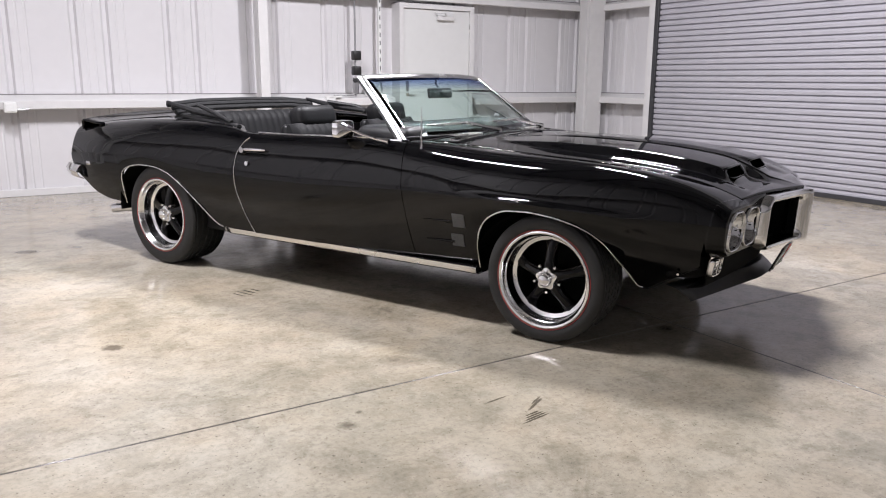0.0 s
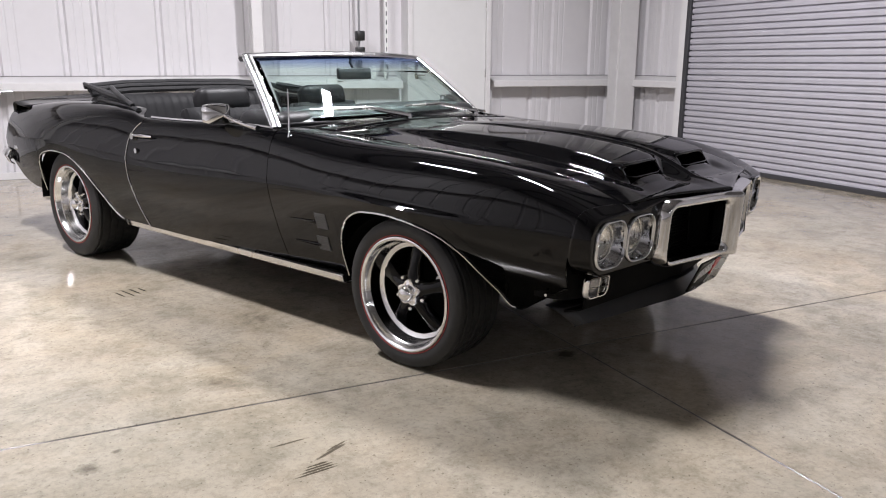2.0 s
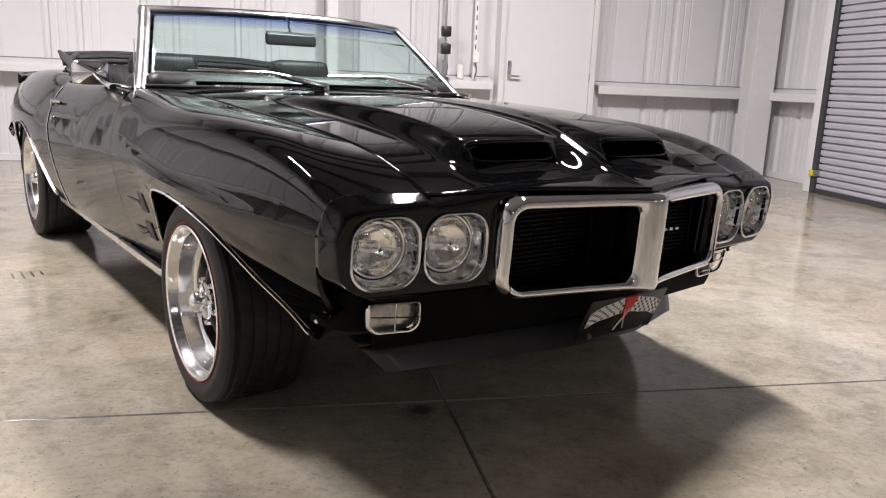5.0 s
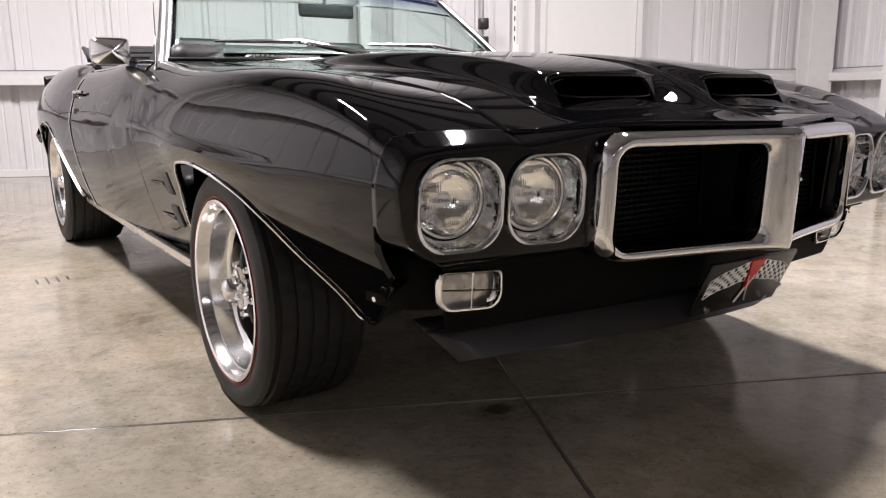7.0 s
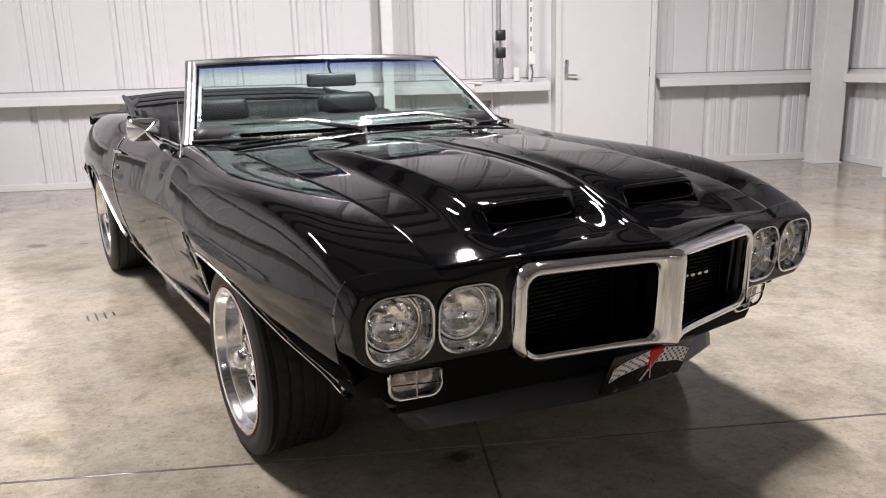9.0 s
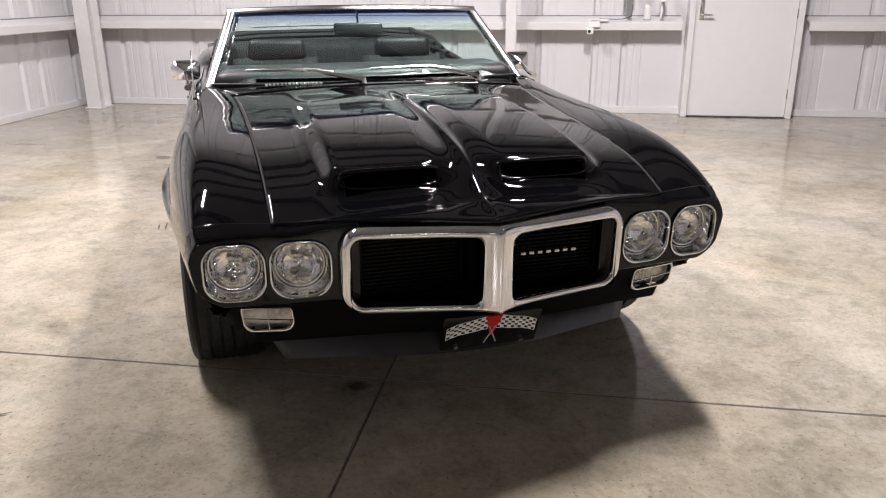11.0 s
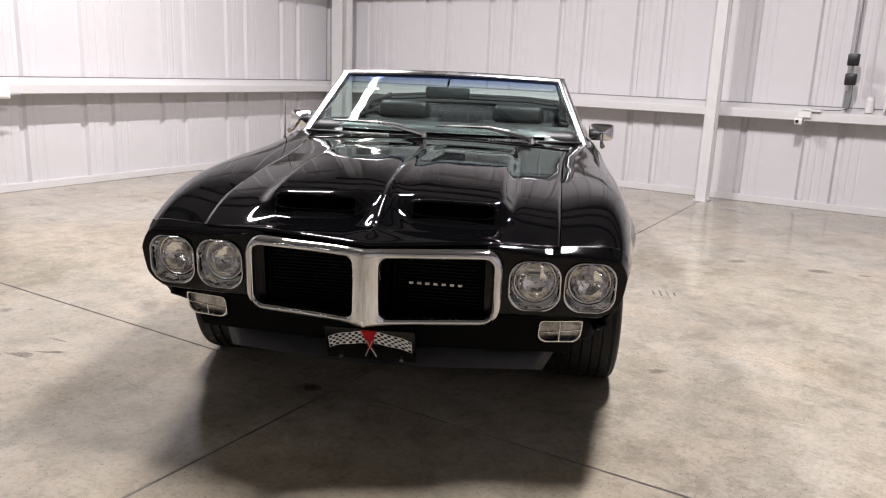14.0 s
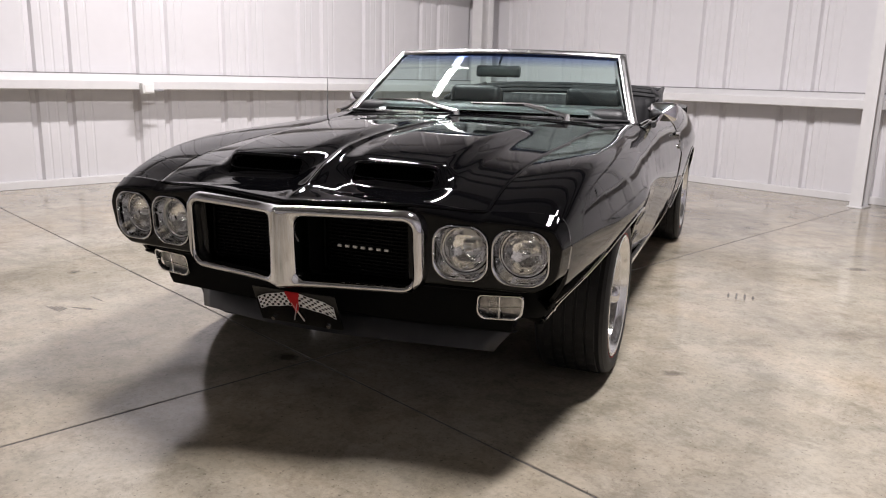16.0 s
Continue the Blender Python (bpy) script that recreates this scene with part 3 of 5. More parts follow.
blade_s = curve((-0.78, 0.808), (-0.55, 0.836), (-0.2, 0.862), (0.1, 0.880), (0.5, 0.884), (0.8, 0.882), (1.5, 0.885), (2.0, 0.890), (2.5, 0.906), (2.8, 0.908), (3.2, 0.893), (3.6, 0.845), (3.88, 0.79))
blade_z = curve((-0.78, 0.620), (-0.4, 0.634), (0.0, 0.645), (0.3, 0.660), (0.8, 0.665), (1.5, 0.655), (2.0, 0.665), (2.7, 0.700), (3.3, 0.690), (3.88, 0.650))
crest_s = curve((-0.78, 0.790), (-0.55, 0.794), (-0.2, 0.798), (0.2, 0.800), (0.7, 0.807), (1.0, 0.812), (1.9, 0.812), (2.15, 0.800), (2.6, 0.785), (3.0, 0.770), (3.7, 0.740), (3.88, 0.725))
crest_z = curve((-0.78, 0.682), (-0.70, 0.726), (-0.60, 0.770), (-0.4, 0.818), (-0.2, 0.838), (0.0, 0.847), (0.2, 0.851), (0.45, 0.856), (0.66, 0.868), (0.8, 0.876), (1.1, 0.885), (1.68, 0.876), (1.98, 0.878), (2.12, 0.905), (2.32, 0.926), (2.6, 0.934), (2.9, 0.930), (3.3, 0.905), (3.74, 0.862), (3.88, 0.845))
seam_s = curve((-0.78, 0.590), (0.0, 0.610), (0.62, 0.650), (0.80, 0.700))
seam_z = curve((-0.78, 0.708), (-0.70, 0.741), (-0.60, 0.772), (-0.4, 0.803), (-0.2, 0.822), (0.2, 0.846), (0.62, 0.878), (0.80, 0.888))
low_front = curve((-0.78, 0.468), (-0.72, 0.455), (-0.62, 0.405), (-0.50, 0.330), (-0.42, 0.288), (-0.392, 0.290), (-0.345, 0.372), (-0.262, 0.508), (-0.163, 0.570), (-0.03, 0.604), (0.07, 0.613), (0.17, 0.608), (0.275, 0.568), (0.338, 0.505), (0.362, 0.445), (0.374, 0.375), (0.378, 0.290), (0.84, 0.290))
low_rear = curve((1.90, 0.302), (2.19, 0.302), (2.22, 0.312), (2.356, 0.430), (2.505, 0.548), (2.62, 0.610), (2.74, 0.638), (2.87, 0.642), (2.98, 0.628), (3.072, 0.597), (3.112, 0.550), (3.122, 0.490), (3.126, 0.365), (3.30, 0.368), (3.495, 0.400), (3.70, 0.498), (3.88, 0.57))


blade_s, blade_z, crest_s = (fair(q, -0.78, 3.88, 0.14) for q in (blade_s, blade_z, crest_s))
crest_z = fair(crest_z, -0.78, 3.88, 0.05)
swell = fair(curve((-0.78, 0.0), (-0.5, 0.014), (-0.15, 0.024), (0.15, 0.022), (0.5, 0.009), (0.9, 0.0), (3.88, 0.0)), -0.78, 3.88, 0.08)
seam_s, seam_z = fair(seam_s, -0.78, 0.80, 0.08), fair(seam_z, -0.78, 0.80, 0.05)
KNOTS = (0.4, 0.55, 0.7, 0.85, 1.0)
DENSE = np.linspace(0.4, 1.0, 61)
KERNEL = np.exp(-0.5 * (np.arange(-22, 23) / 7.5) ** 2)
KERNEL /= KERNEL.sum()


def eased(q):
    """Smooths a run of values, its ends kept."""
    return np.convolve(np.concatenate([2 * q[0] - q[22:0:-1], q, 2 * q[-1] - q[-2:-24:-1]]), KERNEL, "valid")


flare = fair(curve((-0.78, 0.0), (-0.46, 0.0), (-0.24, 0.012), (0.0, 0.019), (0.24, 0.013), (0.44, 0.0), (3.88, 0.0)), -0.78, 3.88, 0.07)


def lower(y, z):
    """Half width of the body below its widest line, which is a crease towards the nose."""
    d = blade_z(y) - z
    front = smoothstep(0.05, -0.30, y)
    crease = 0.13 * smoothstep(1.5, 0.0, y)
    return blade_s(y) + flare(y) * (1 - smoothstep(0.03, 0.16, d)) + swell(y) * (1 - 0.9 * smoothstep(0.02, 0.18, d)) - crease * d - front * 0.13 * smoothstep(0.10, 0.38, d) - (1 - front) * 0.42 * d * d


def section(y, v, low, kind):
    """A point of the body side: v runs from the lower edge (0) over the widest line (0.4) and the crest (0.7) to the inner edge (1)."""
    z0 = low(y)
    ws, wz, cs, cz = blade_s(y) + swell(y), blade_z(y), crest_s(y) + 0.5 * swell(y), crest_z(y)
    if v <= 0.4:
        z = z0 + (wz - z0) * v / 0.4
        return lower(y, z) - 0.004 * (1 - v / 0.4), z
    if kind == "fender":
        inner = ((cs + seam_s(y)) / 2, (cz + seam_z(y)) / 2 + 0.005), (seam_s(y), seam_z(y))
    elif kind == "door":
        inner = (cs - 0.025, cz + 0.004), (cs - 0.05, cz - 0.004)
    else:
        drop = smoothstep(2.0, 2.2, y)
        inner = (cs - 0.025 - 0.04 * drop, cz + 0.003), (cs - 0.05 - 0.10 * drop, cz - 0.004 + 0.004 * drop)
    pts = [(ws, wz), (cs + (ws - cs) * 0.70, wz + (cz - wz) * 0.52), (cs, cz), *inner]
    s, z = (float(np.interp(v, DENSE, eased(curve(*[(a, p[i]) for a, p in zip(KNOTS, pts)])(DENSE)))) for i in (0, 1))
    return s + float(flare(y)) * (1 - smoothstep(wz - 0.004, wz + 0.024, z)), z


VS = np.array(sorted(set(np.round(np.concatenate([np.linspace(0, 0.4, 13), np.linspace(0.4, 0.52, 11), np.linspace(0.52, 0.7, 8), np.linspace(0.7, 1.0, 9)]), 4))))


def panel(front, rear, low, kind, ys):
    """One side panel between two seams; front and rear give y for a section position v."""
    P = np.zeros((len(ys), len(VS), 3))
    for i, w in enumerate(ys):
        for j, v in enumerate(VS):
            y = front(v) + (rear(v) - front(v)) * w
            s, z = section(y, v, low, kind)
            P[i, j] = (s, y, z)
    return grid(P, flip=True)


def spaced(lo, hi, step, dense=()):
    """Stations from lo to hi as fractions, closer together in the dense stretches."""
    y = [lo]
    while y[-1] < hi:
        d = step
        for a, b2, k in dense:
            if a <= y[-1] < b2:
                d = k
        y.append(y[-1] + d)
    y[-1] = hi
    return (np.array(y) - lo) / (hi - lo)


seam_front = curve((0.0, 0.752), (0.2, 0.772), (0.4, 0.792), (0.7, 0.814), (1.0, 0.822))
seam_rear = curve((0.0, 1.918), (0.15, 1.972), (0.33, 2.012), (0.5, 2.008), (0.62, 1.970), (0.7, 1.930), (1.0, 1.925))
nose_end = curve((0.0, -0.672), (0.4, -0.710), (0.7, -0.728), (1.0, -0.768))
tail_end = curve((0.0, 3.76), (0.3, 3.83), (0.7, 3.80), (1.0, 3.77))
GAP = 0.0021
fender = panel(lambda v: nose_end(v), lambda v: seam_front(v) - GAP, low_front, "fender",
               spaced(-0.76, 0.80, 0.02, ((-0.50, -0.40, 0.008), (0.30, 0.39, 0.004), (0.39, 0.80, 0.03))))
door_side = panel(lambda v: seam_front(v) + GAP, lambda v: seam_rear(v) - GAP, lambda y: 0.292, "door", np.linspace(0, 1, 40))
quarter = panel(lambda v: seam_rear(v) + GAP, tail_end, low_rear, "quarter",
                spaced(1.92, 3.80, 0.025, ((2.16, 2.26, 0.008), (3.04, 3.14, 0.005))))


def offset_line(low, y0, y1, kind, n, out=0.004, dense=()):
    return [(section(y0 + (y1 - y0) * w, 0.0, low, kind)[0] + out, y0 + (y1 - y0) * w, section(y0 + (y1 - y0) * w, 0.0, low, kind)[1]) for w in (spaced(y0, y1, (y1 - y0) / n, dense))]


def side_parts(flip):
    f = mirror if flip else (lambda q: q)
    sgn = -1 if flip else 1
    fen = part("front_fender", mesh_of(*f(fender), angle=60), PAINT, car, thick=0.012, crisp=True)
    dr = part("door", mesh_of(*f(door_side), angle=60), PAINT, car, thick=0.02, crisp=True)
    qu = part("quarter_panel", mesh_of(*f(quarter), angle=60), PAINT, car, thick=0.012, crisp=True)
    part("arch_moulding", mesh_of(*f(tube(offset_line(low_front, -0.410, 0.378, "fender", 60, dense=((0.30, 0.38, 0.004),)), 0.0036, 6))), STEEL, fen, "thin bright wheel-arch moulding")
    part("arch_moulding", mesh_of(*f(tube(offset_line(low_rear, 2.19, 3.126, "quarter", 60, dense=((3.06, 3.13, 0.004),)), 0.0036, 6))), STEEL, qu, "thin bright wheel-arch moulding")
    # inner wheel housings
    for yc, zc, r, owner, cut, wide, power in ((-0.04, 0.27, 0.46, fen, 0.75, 0.80, 1.0), (2.68, 0.28, 0.50, qu, 0.02, 0.838, 0.6)):
        P = np.array([[(s, yc + r * math.copysign(abs(math.cos(w)) ** power, math.cos(w)), zc + r * 0.77 * math.sin(w) ** power) for w in np.linspace(0.02, math.pi - cut, 24)] for s in (0.50, wide)])
        if owner is qu:
            P[1, :, 0] = [0.865 if y > 2.9 else wide for y in P[1, :, 1]]
        cap = [(0.50, yc, zc)] + [tuple(p) for p in P[0]]
        part("wheel_housing", mesh_of(*f(join(grid(P), (np.array(cap), [(0, i, i + 1) for i in range(1, 24)])))), MATT, owner)
    # bright sill moulding and the sill behind it
    P = []
    for y in np.linspace(0.382, 2.19, 30):
        P.append([(0.808, y, 0.298), (0.8245, y, 0.295), (0.8225, y, 0.283), (0.818, y, 0.266), (0.808, y, 0.261), (0.76, y, 0.260)])
    part("sill_moulding", mesh_of(*f(grid(np.array(P)))), STEEL, car, "ribbed bright metal sill moulding", thick=0.003)
    part("sill", mesh_of(*f(box(0.60, 0.795, 0.385, 2.185, 0.255, 0.30)), smooth=False), MATT, car)
    # fender vents
    for z0, z1, y0 in ((0.492, 0.560, 0.460), (0.392, 0.455, 0.478)):
        rows = []
        for k in range(7):
            z = z0 + (z1 - z0) * (k + 0.5) / 7
            s = float(lower(y0, z))
            rows.append(box(s - 0.01, s + 0.0022, y0 - 0.030, y0 + 0.030, z - 0.0022, z + 0.0022))
            rows.append(box(s - 0.012, s + 0.0008, y0 - 0.034, y0 + 0.034, z - (z1 - z0) / 14, z + (z1 - z0) / 14))
        v, q = join(*rows)
        v = np.array(v, float)
        v[:, 0] += [float(lower(p[1], p[2]) - lower(y0, p[2])) for p in v]
        part("fender_vent", mesh_of(*f((v, q)), smooth=False), VENT, fen, "louvred dark grey fender vent")
    for z0 in (0.515, 0.412):
        # pressed speed lines that run back from each vent
        row = []
        for t in np.linspace(0, 1, 8):
            y = 0.496 + 0.170 * t
            hh = 0.007 * (1 - t) + 0.001
            row.append([(float(lower(y, z0 + dz)) + out, y, z0 + dz) for dz, out in ((hh, 0.0002), (hh * 0.3, 0.0022 * (1 - t) + 0.0003), (-hh, 0.0002))])
        part("pressed_line", mesh_of(*f(grid(np.array(row), flip=True)), angle=20), PAINT, fen, thick=0.001)
    # door handle and lock
    s = tuple(section(1.85, 0.60, lambda y: 0.292, "door"))[0]
    part("door_handle", mesh_of(*f(join(tube([(s + 0.020, 1.765, 0.793), (s + 0.028, 1.82, 0.793), (s + 0.026, 1.92, 0.791), (s + 0.014, 1.960, 0.789)], (0.005, 0.008, 0.009, 0.007), 8),
                                         tube([(s - 0.01, 1.955, 0.783), (s + 0.03, 1.955, 0.785)], 0.017, 12)))), CHROME, dr, "chrome door handle")
    lock = min((section(1.905, v, lambda y: 0.292, "door") for v in np.linspace(0.38, 0.7, 40)), key=lambda q: abs(q[1] - 0.712))[0]
    part("door_lock", mesh_of(*f(tube([(lock - 0.01, 1.905, 0.712), (lock + 0.009, 1.905, 0.712)], 0.013, 14))), CHROME, dr, "chrome lock barrel")
    edge = [(section(seam_rear(v), v, lambda y: 0.292, "door")[0] + 0.002, seam_rear(v) - 0.004, section(seam_rear(v), v, lambda y: 0.292, "door")[1]) for v in np.linspace(0.0, 0.68, 30)]
    part("edge_guard", mesh_of(*f(tube(edge, 0.0028, 6))), STEEL, dr, "thin chrome door edge guard")
    top = [(crest_s(y) - 0.03, y, crest_z(y) + 0.006) for y in np.linspace(0.86, 1.9, 24)]
    part("window_sweep", mesh_of(*f(tube(top, 0.006, 6))), CHROME, dr)
    # door mirror
    mx, my, mz = 0.849, 1.183, 0.935
    def shell(rows, n=40):
        """Rounded-square sections along y: offset, half width, half height, squareness."""
        out = []
        for dy, hw, hh, sq in rows:
            out.append([(mx + hw * math.copysign(abs(math.cos(w)) ** (2 / sq), math.cos(w)), my + dy, mz + hh * math.copysign(abs(math.sin(w)) ** (2 / sq), math.sin(w))) for w in np.linspace(0, 2 * math.pi, n, endpoint=False)])
        return grid(np.array(out), flip=True, closed=True)
    cone = shell([(-0.060, 0.001, 0.001, 2.0), (-0.0595, 0.006, 0.005, 2.5), (-0.050, 0.018, 0.013, 5.0), (-0.030, 0.041, 0.029, 7.0), (-0.012, 0.060, 0.042, 7.0), (-0.004, 0.065, 0.046, 6.0), (0.024, 0.067, 0.047, 5.0), (0.030, 0.066, 0.046, 5.0), (0.030, 0.062, 0.042, 5.0)])
    face = shell([(0.028, 0.063, 0.043, 4.5), (0.029, 0.030, 0.020, 4.0), (0.029, 0.001, 0.001, 3.0)])
    m = part("door_mirror", mesh_of(*f(cone), angle=25), CHROME, car, "chrome door mirror on a slim stalk")
    part("mirror_face", mesh_of(*f(face)), MIRROR, m)
    part("mirror_stalk", mesh_of(*f(tube([(mx, my - 0.052, mz - 0.004), (mx - 0.004, my - 0.11, mz - 0.022), (0.838, 0.99, 0.895), (0.836, 0.90, 0.884)], (0.008, 0.008, 0.009, 0.014), 10))), CHROME, m)
    return fen, dr, qu


side_parts(False)
side_parts(True)

# hood: a height field with two scoop bulges, a centre spine and a pointed front edge
SC0, SC1, SCY = 0.078, 0.392, -0.672


def hood_front(a):
    """The hood's leading edge: a blunt point over the grille."""
    return -0.772 - 0.158 * (1 - min(a, 0.58) / 0.58) ** 1.1


def hood_z(x, y):
    a, s = abs(x), float(seam_s(y))
    z = float(seam_z(y)) + 0.022 * (1 - (a / s) ** 2)
    reach = smoothstep(0.58, 0.10, y)
    lip = SCY + 0.050 * (1 - math.exp(-0.7 * (abs(a - 0.237) / 0.15) ** 4))
    outer = smoothstep(0.452, 0.382, a) ** 1.3
    inner = smoothstep(0.012, 0.115, a)
    rise = smoothstep(lip - 0.045, lip + 0.030, y)
    z -= 0.012 * smoothstep(0.46, 0.36, a) * smoothstep(0.02, 0.10, a) * smoothstep(-0.80, -0.70, y) * smoothstep(-0.655, -0.69, y)
    ridge = 0.74 * smoothstep(-0.95, -0.50, y)
    z += outer * (inner * rise + (1 - inner) * ridge) * (0.042 * reach * (1 - 0.20 * smoothstep(-0.3, 0.2, y)))
    z += 0.008 * np.exp(-(a / 0.015) ** 2) * smoothstep(0.5, 0.2, y) * smoothstep(-0.93, -0.75, y)
    z -= 0.014 * smoothstep(-0.80, -0.93, y)
    return z


xs = np.concatenate([np.linspace(0, 0.036, 13), np.linspace(0.040, 0.11, 14), np.linspace(0.120, 0.36, 14), np.linspace(0.37, 0.44, 11), np.linspace(0.455, 1.0, 12)])
xs[-12:] = np.linspace(0.455, 0.58, 12)
ts = np.concatenate([np.linspace(0, 0.10, 12)[:-1], np.linspace(0.10, 0.20, 26)[:-1], np.linspace(0.20, 1.0, 50)])
P = np.zeros((len(ts), len(xs), 3))
for j, a in enumerate(xs):
    stops = (hood_front(a), -0.738, -0.600, 0.635 - 0.03 * (a / 0.58) ** 2)
    for i, t in enumerate(ts):
        y = float(np.interp(t, (0, 0.10, 0.20, 1.0), stops))
        x = a if a <= 0.44 else 0.44 + (a - 0.44) / 0.14 * (float(seam_s(y)) - 0.004 - 0.44)
        P[i, j] = (x, y, hood_z(x, y))
v, f = grid(P)
keep = []
for q in f:
    c = v[list(q)].mean(0)
    if not (SC0 + 0.022 < c[0] < SC1 - 0.022 and SCY - 0.014 < c[1] < SCY + 0.016):
        keep.append(q)
right = (v, keep)
hood = part("hood", mesh_of(*join(right, mirror(right)), angle=50), PAINT, car, "glossy black hood with two air scoops", thick=0.012)
bmw = bmesh.new()
bmw.from_mesh(hood.data)
bmesh.ops.remove_doubles(bmw, verts=bmw.verts[:], dist=0.0008)
bmw.to_mesh(hood.data)
bmw.free()
for sgn in (-1, 1):
    lo, hi = hood_z(0.237, SCY - 0.038), hood_z(0.237, SCY + 0.024)
    x0, x1 = SC0 + 0.012, SC1 - 0.012
    v, f = box(x0, x1, SCY - 0.020, SCY + 0.16, lo - 0.02, hi - 0.012)
    v[[1, 5], 1] = SCY + 0.030
    f = [q for q in f if q != (0, 4, 5, 1)]
    v[:, 0] *= sgn
    part("scoop_duct", mesh_of(v, f, smooth=False), MATT, hood, "matt black scoop opening")
    ring, rad = [], []
    for k in range(40):
        w = 2 * math.pi * k / 40
        cx, cz = math.copysign(abs(math.cos(w)) ** 0.35, math.cos(w)), math.copysign(abs(math.sin(w)) ** 0.5, math.sin(w))
        zz = hi - 0.006 - (1 - cz) / 2 * (hi - lo) * 0.62
        rad.append(0.0052 + 0.0024 * cz)
        ring.append((sgn * ((SC0 + SC1) / 2 + cx * (SC1 - SC0 - 0.028) / 2), SCY + 0.000 + cz * 0.015 + 0.02 * abs(cx) ** 6, zz))
    part("scoop_lip", mesh_of(*tube(ring, rad, 12, closed=True)), PAINT, hood)

# cowl, with louvres at the foot of the windscreen
P = np.zeros((10, 33, 3))
for i, t in enumerate(np.linspace(0, 1, 10)):
    for j, a in enumerate(np.linspace(-1, 1, 33)):
        y = (0.642 - 0.03 * a * a) * (1 - t) + (0.785 + 0.125 * a * a) * t
        P[i, j] = (a * (0.648 + 0.06 * t), y, 0.892 + 0.006 * t - 0.012 * a * a + 0.010 * (1 - a * a))
cowl = part("cowl", mesh_of(*grid(P)), PAINT, car, thick=0.01)
for sgn in (-1, 1):
    for k in range(15):
        x = sgn * (0.26 + 0.017 * k)
        part("louvre", mesh_of(*box(x - 0.005, x + 0.005, 0.692, 0.752, 0.902, 0.909), smooth=False), STEEL, cowl)

# nose: two headlamp panels, the lower apron and the chrome beak


def yface(x, z=0.59):
    """The plane that holds the headlamps, leaning forward at its top."""
    return -0.777 - 0.115 * (0.78 - abs(x)) - 0.07 * (z - 0.59)


LAMP_Z = 0.592


def in_lamp(x, z, shrink=0.008):
    """Whether a place on the nose panel lies inside a headlamp opening."""
    for cx in (0.692, 0.518):
        dx, dz = abs(x - cx), (z - LAMP_Z if z > LAMP_Z else (LAMP_Z - z) * 0.90)
        if (dx / (0.083 - shrink)) ** 2.9 + (dz / (0.079 - shrink)) ** 2.9 < 1:
            return True
    return False


RIM_SIDE = [(section(nose_end(v), v, low_front, "fender"), float(nose_end(v))) for v in np.linspace(0.0, 0.7, 40)]
RIM_TOP = [(section(nose_end(v), v, low_front, "fender"), float(nose_end(v))) for v in np.linspace(0.7, 1.0, 12)]
RIM_TOP += [((a, hood_z(a, hood_front(a)) - 0.006), hood_front(a)) for a in np.linspace(0.57, 0.30, 12)]
NOSE_LOW = 0.468


def rim_side(z):
    """Half width and y of the fender's front edge at a height."""
    zs = [p[0][1] for p in RIM_SIDE]
    corner = 0.085 * (1 - min(1.0, max(0.0, (z - NOSE_LOW) / 0.085))) ** 2.2
    return float(np.interp(z, zs, [p[0][0] for p in RIM_SIDE])) - corner, float(np.interp(z, zs, [p[1] for p in RIM_SIDE]))


def rim_top(x):
    """Height and y of the nose's upper edge at a half width."""
    xs = [p[0][0] for p in RIM_TOP][::-1]
    return float(np.interp(x, xs, [p[0][1] for p in RIM_TOP][::-1])), float(np.interp(x, xs, [p[1] for p in RIM_TOP][::-1]))


def nose_half():
    """The fender cap round the headlamps: a flat face, chamfered back to the fender and hood edges."""
    P = []
    for u in np.concatenate([np.linspace(0, 0.88, 125), np.linspace(0.885, 1.0, 24)]):
        row = []
        for w in np.concatenate([np.linspace(0, 0.1, 9)[:-1], np.linspace(0.1, 0.88, 66)[:-1], np.linspace(0.88, 1.0, 18)]):
            z = NOSE_LOW + (0.705 - NOSE_LOW) * w
            for _ in range(3):
                edge, ye = rim_side(min(z, 0.700))
                x = 0.36 + (edge - 0.36) * u
                zt, yt = rim_top(x)
                z = NOSE_LOW + (zt - NOSE_LOW) * w
            faces = np.array((yface(x, z), ye - (5.5 - 3.5 * smoothstep(0.600, 0.690, z)) * (edge - x), yt - 1.7 * (zt - z), yface(x, z) + 0.045 - 2.4 * (z - NOSE_LOW)))
            y = 0.0038 * np.log(np.exp((faces - faces.max()) / 0.0038).sum()) + faces.max()
            row.append((x, min(y, max(ye, yt) if u > 0.999 or w > 0.999 else 9.0), z))
        row.insert(0, (row[0][0] - 0.004, row[0][1] + 0.07, NOSE_LOW - 0.006))
        P.append(row)
    v, f = grid(np.array(P), flip=True)
    return v, [q for q in f if not in_lamp(v[list(q)][:, 0].mean(), v[list(q)][:, 2].mean())]


def rounded(x0, x1, z0, z1, rs, n=6):
    """A closed loop of (x, z): corners in the order lower inner, lower outer, upper outer, upper inner with radii rs."""
    pts = []
    for (cx, cz, sx, sz, a0), r in zip(((x0, z0, 1, 1, 180), (x1, z0, -1, 1, 270), (x1, z1, -1, -1, 0), (x0, z1, 1, -1, 90)), rs):
        for k in range(n + 1):
            w = radians(a0 + 90 * k / n)
            pts.append((cx + sx * r + r * math.cos(w), cz + sz * r + r * math.sin(w)))
    out = []
    for i, p in enumerate(pts):
        q = pts[(i + 1) % len(pts)]
        out.append(p)
        if i % (n + 1) == n:
            out += [(p[0] + (q[0] - p[0]) * k / 8, p[1] + (q[1] - p[1]) * k / 8) for k in range(1, 8)]
    return out


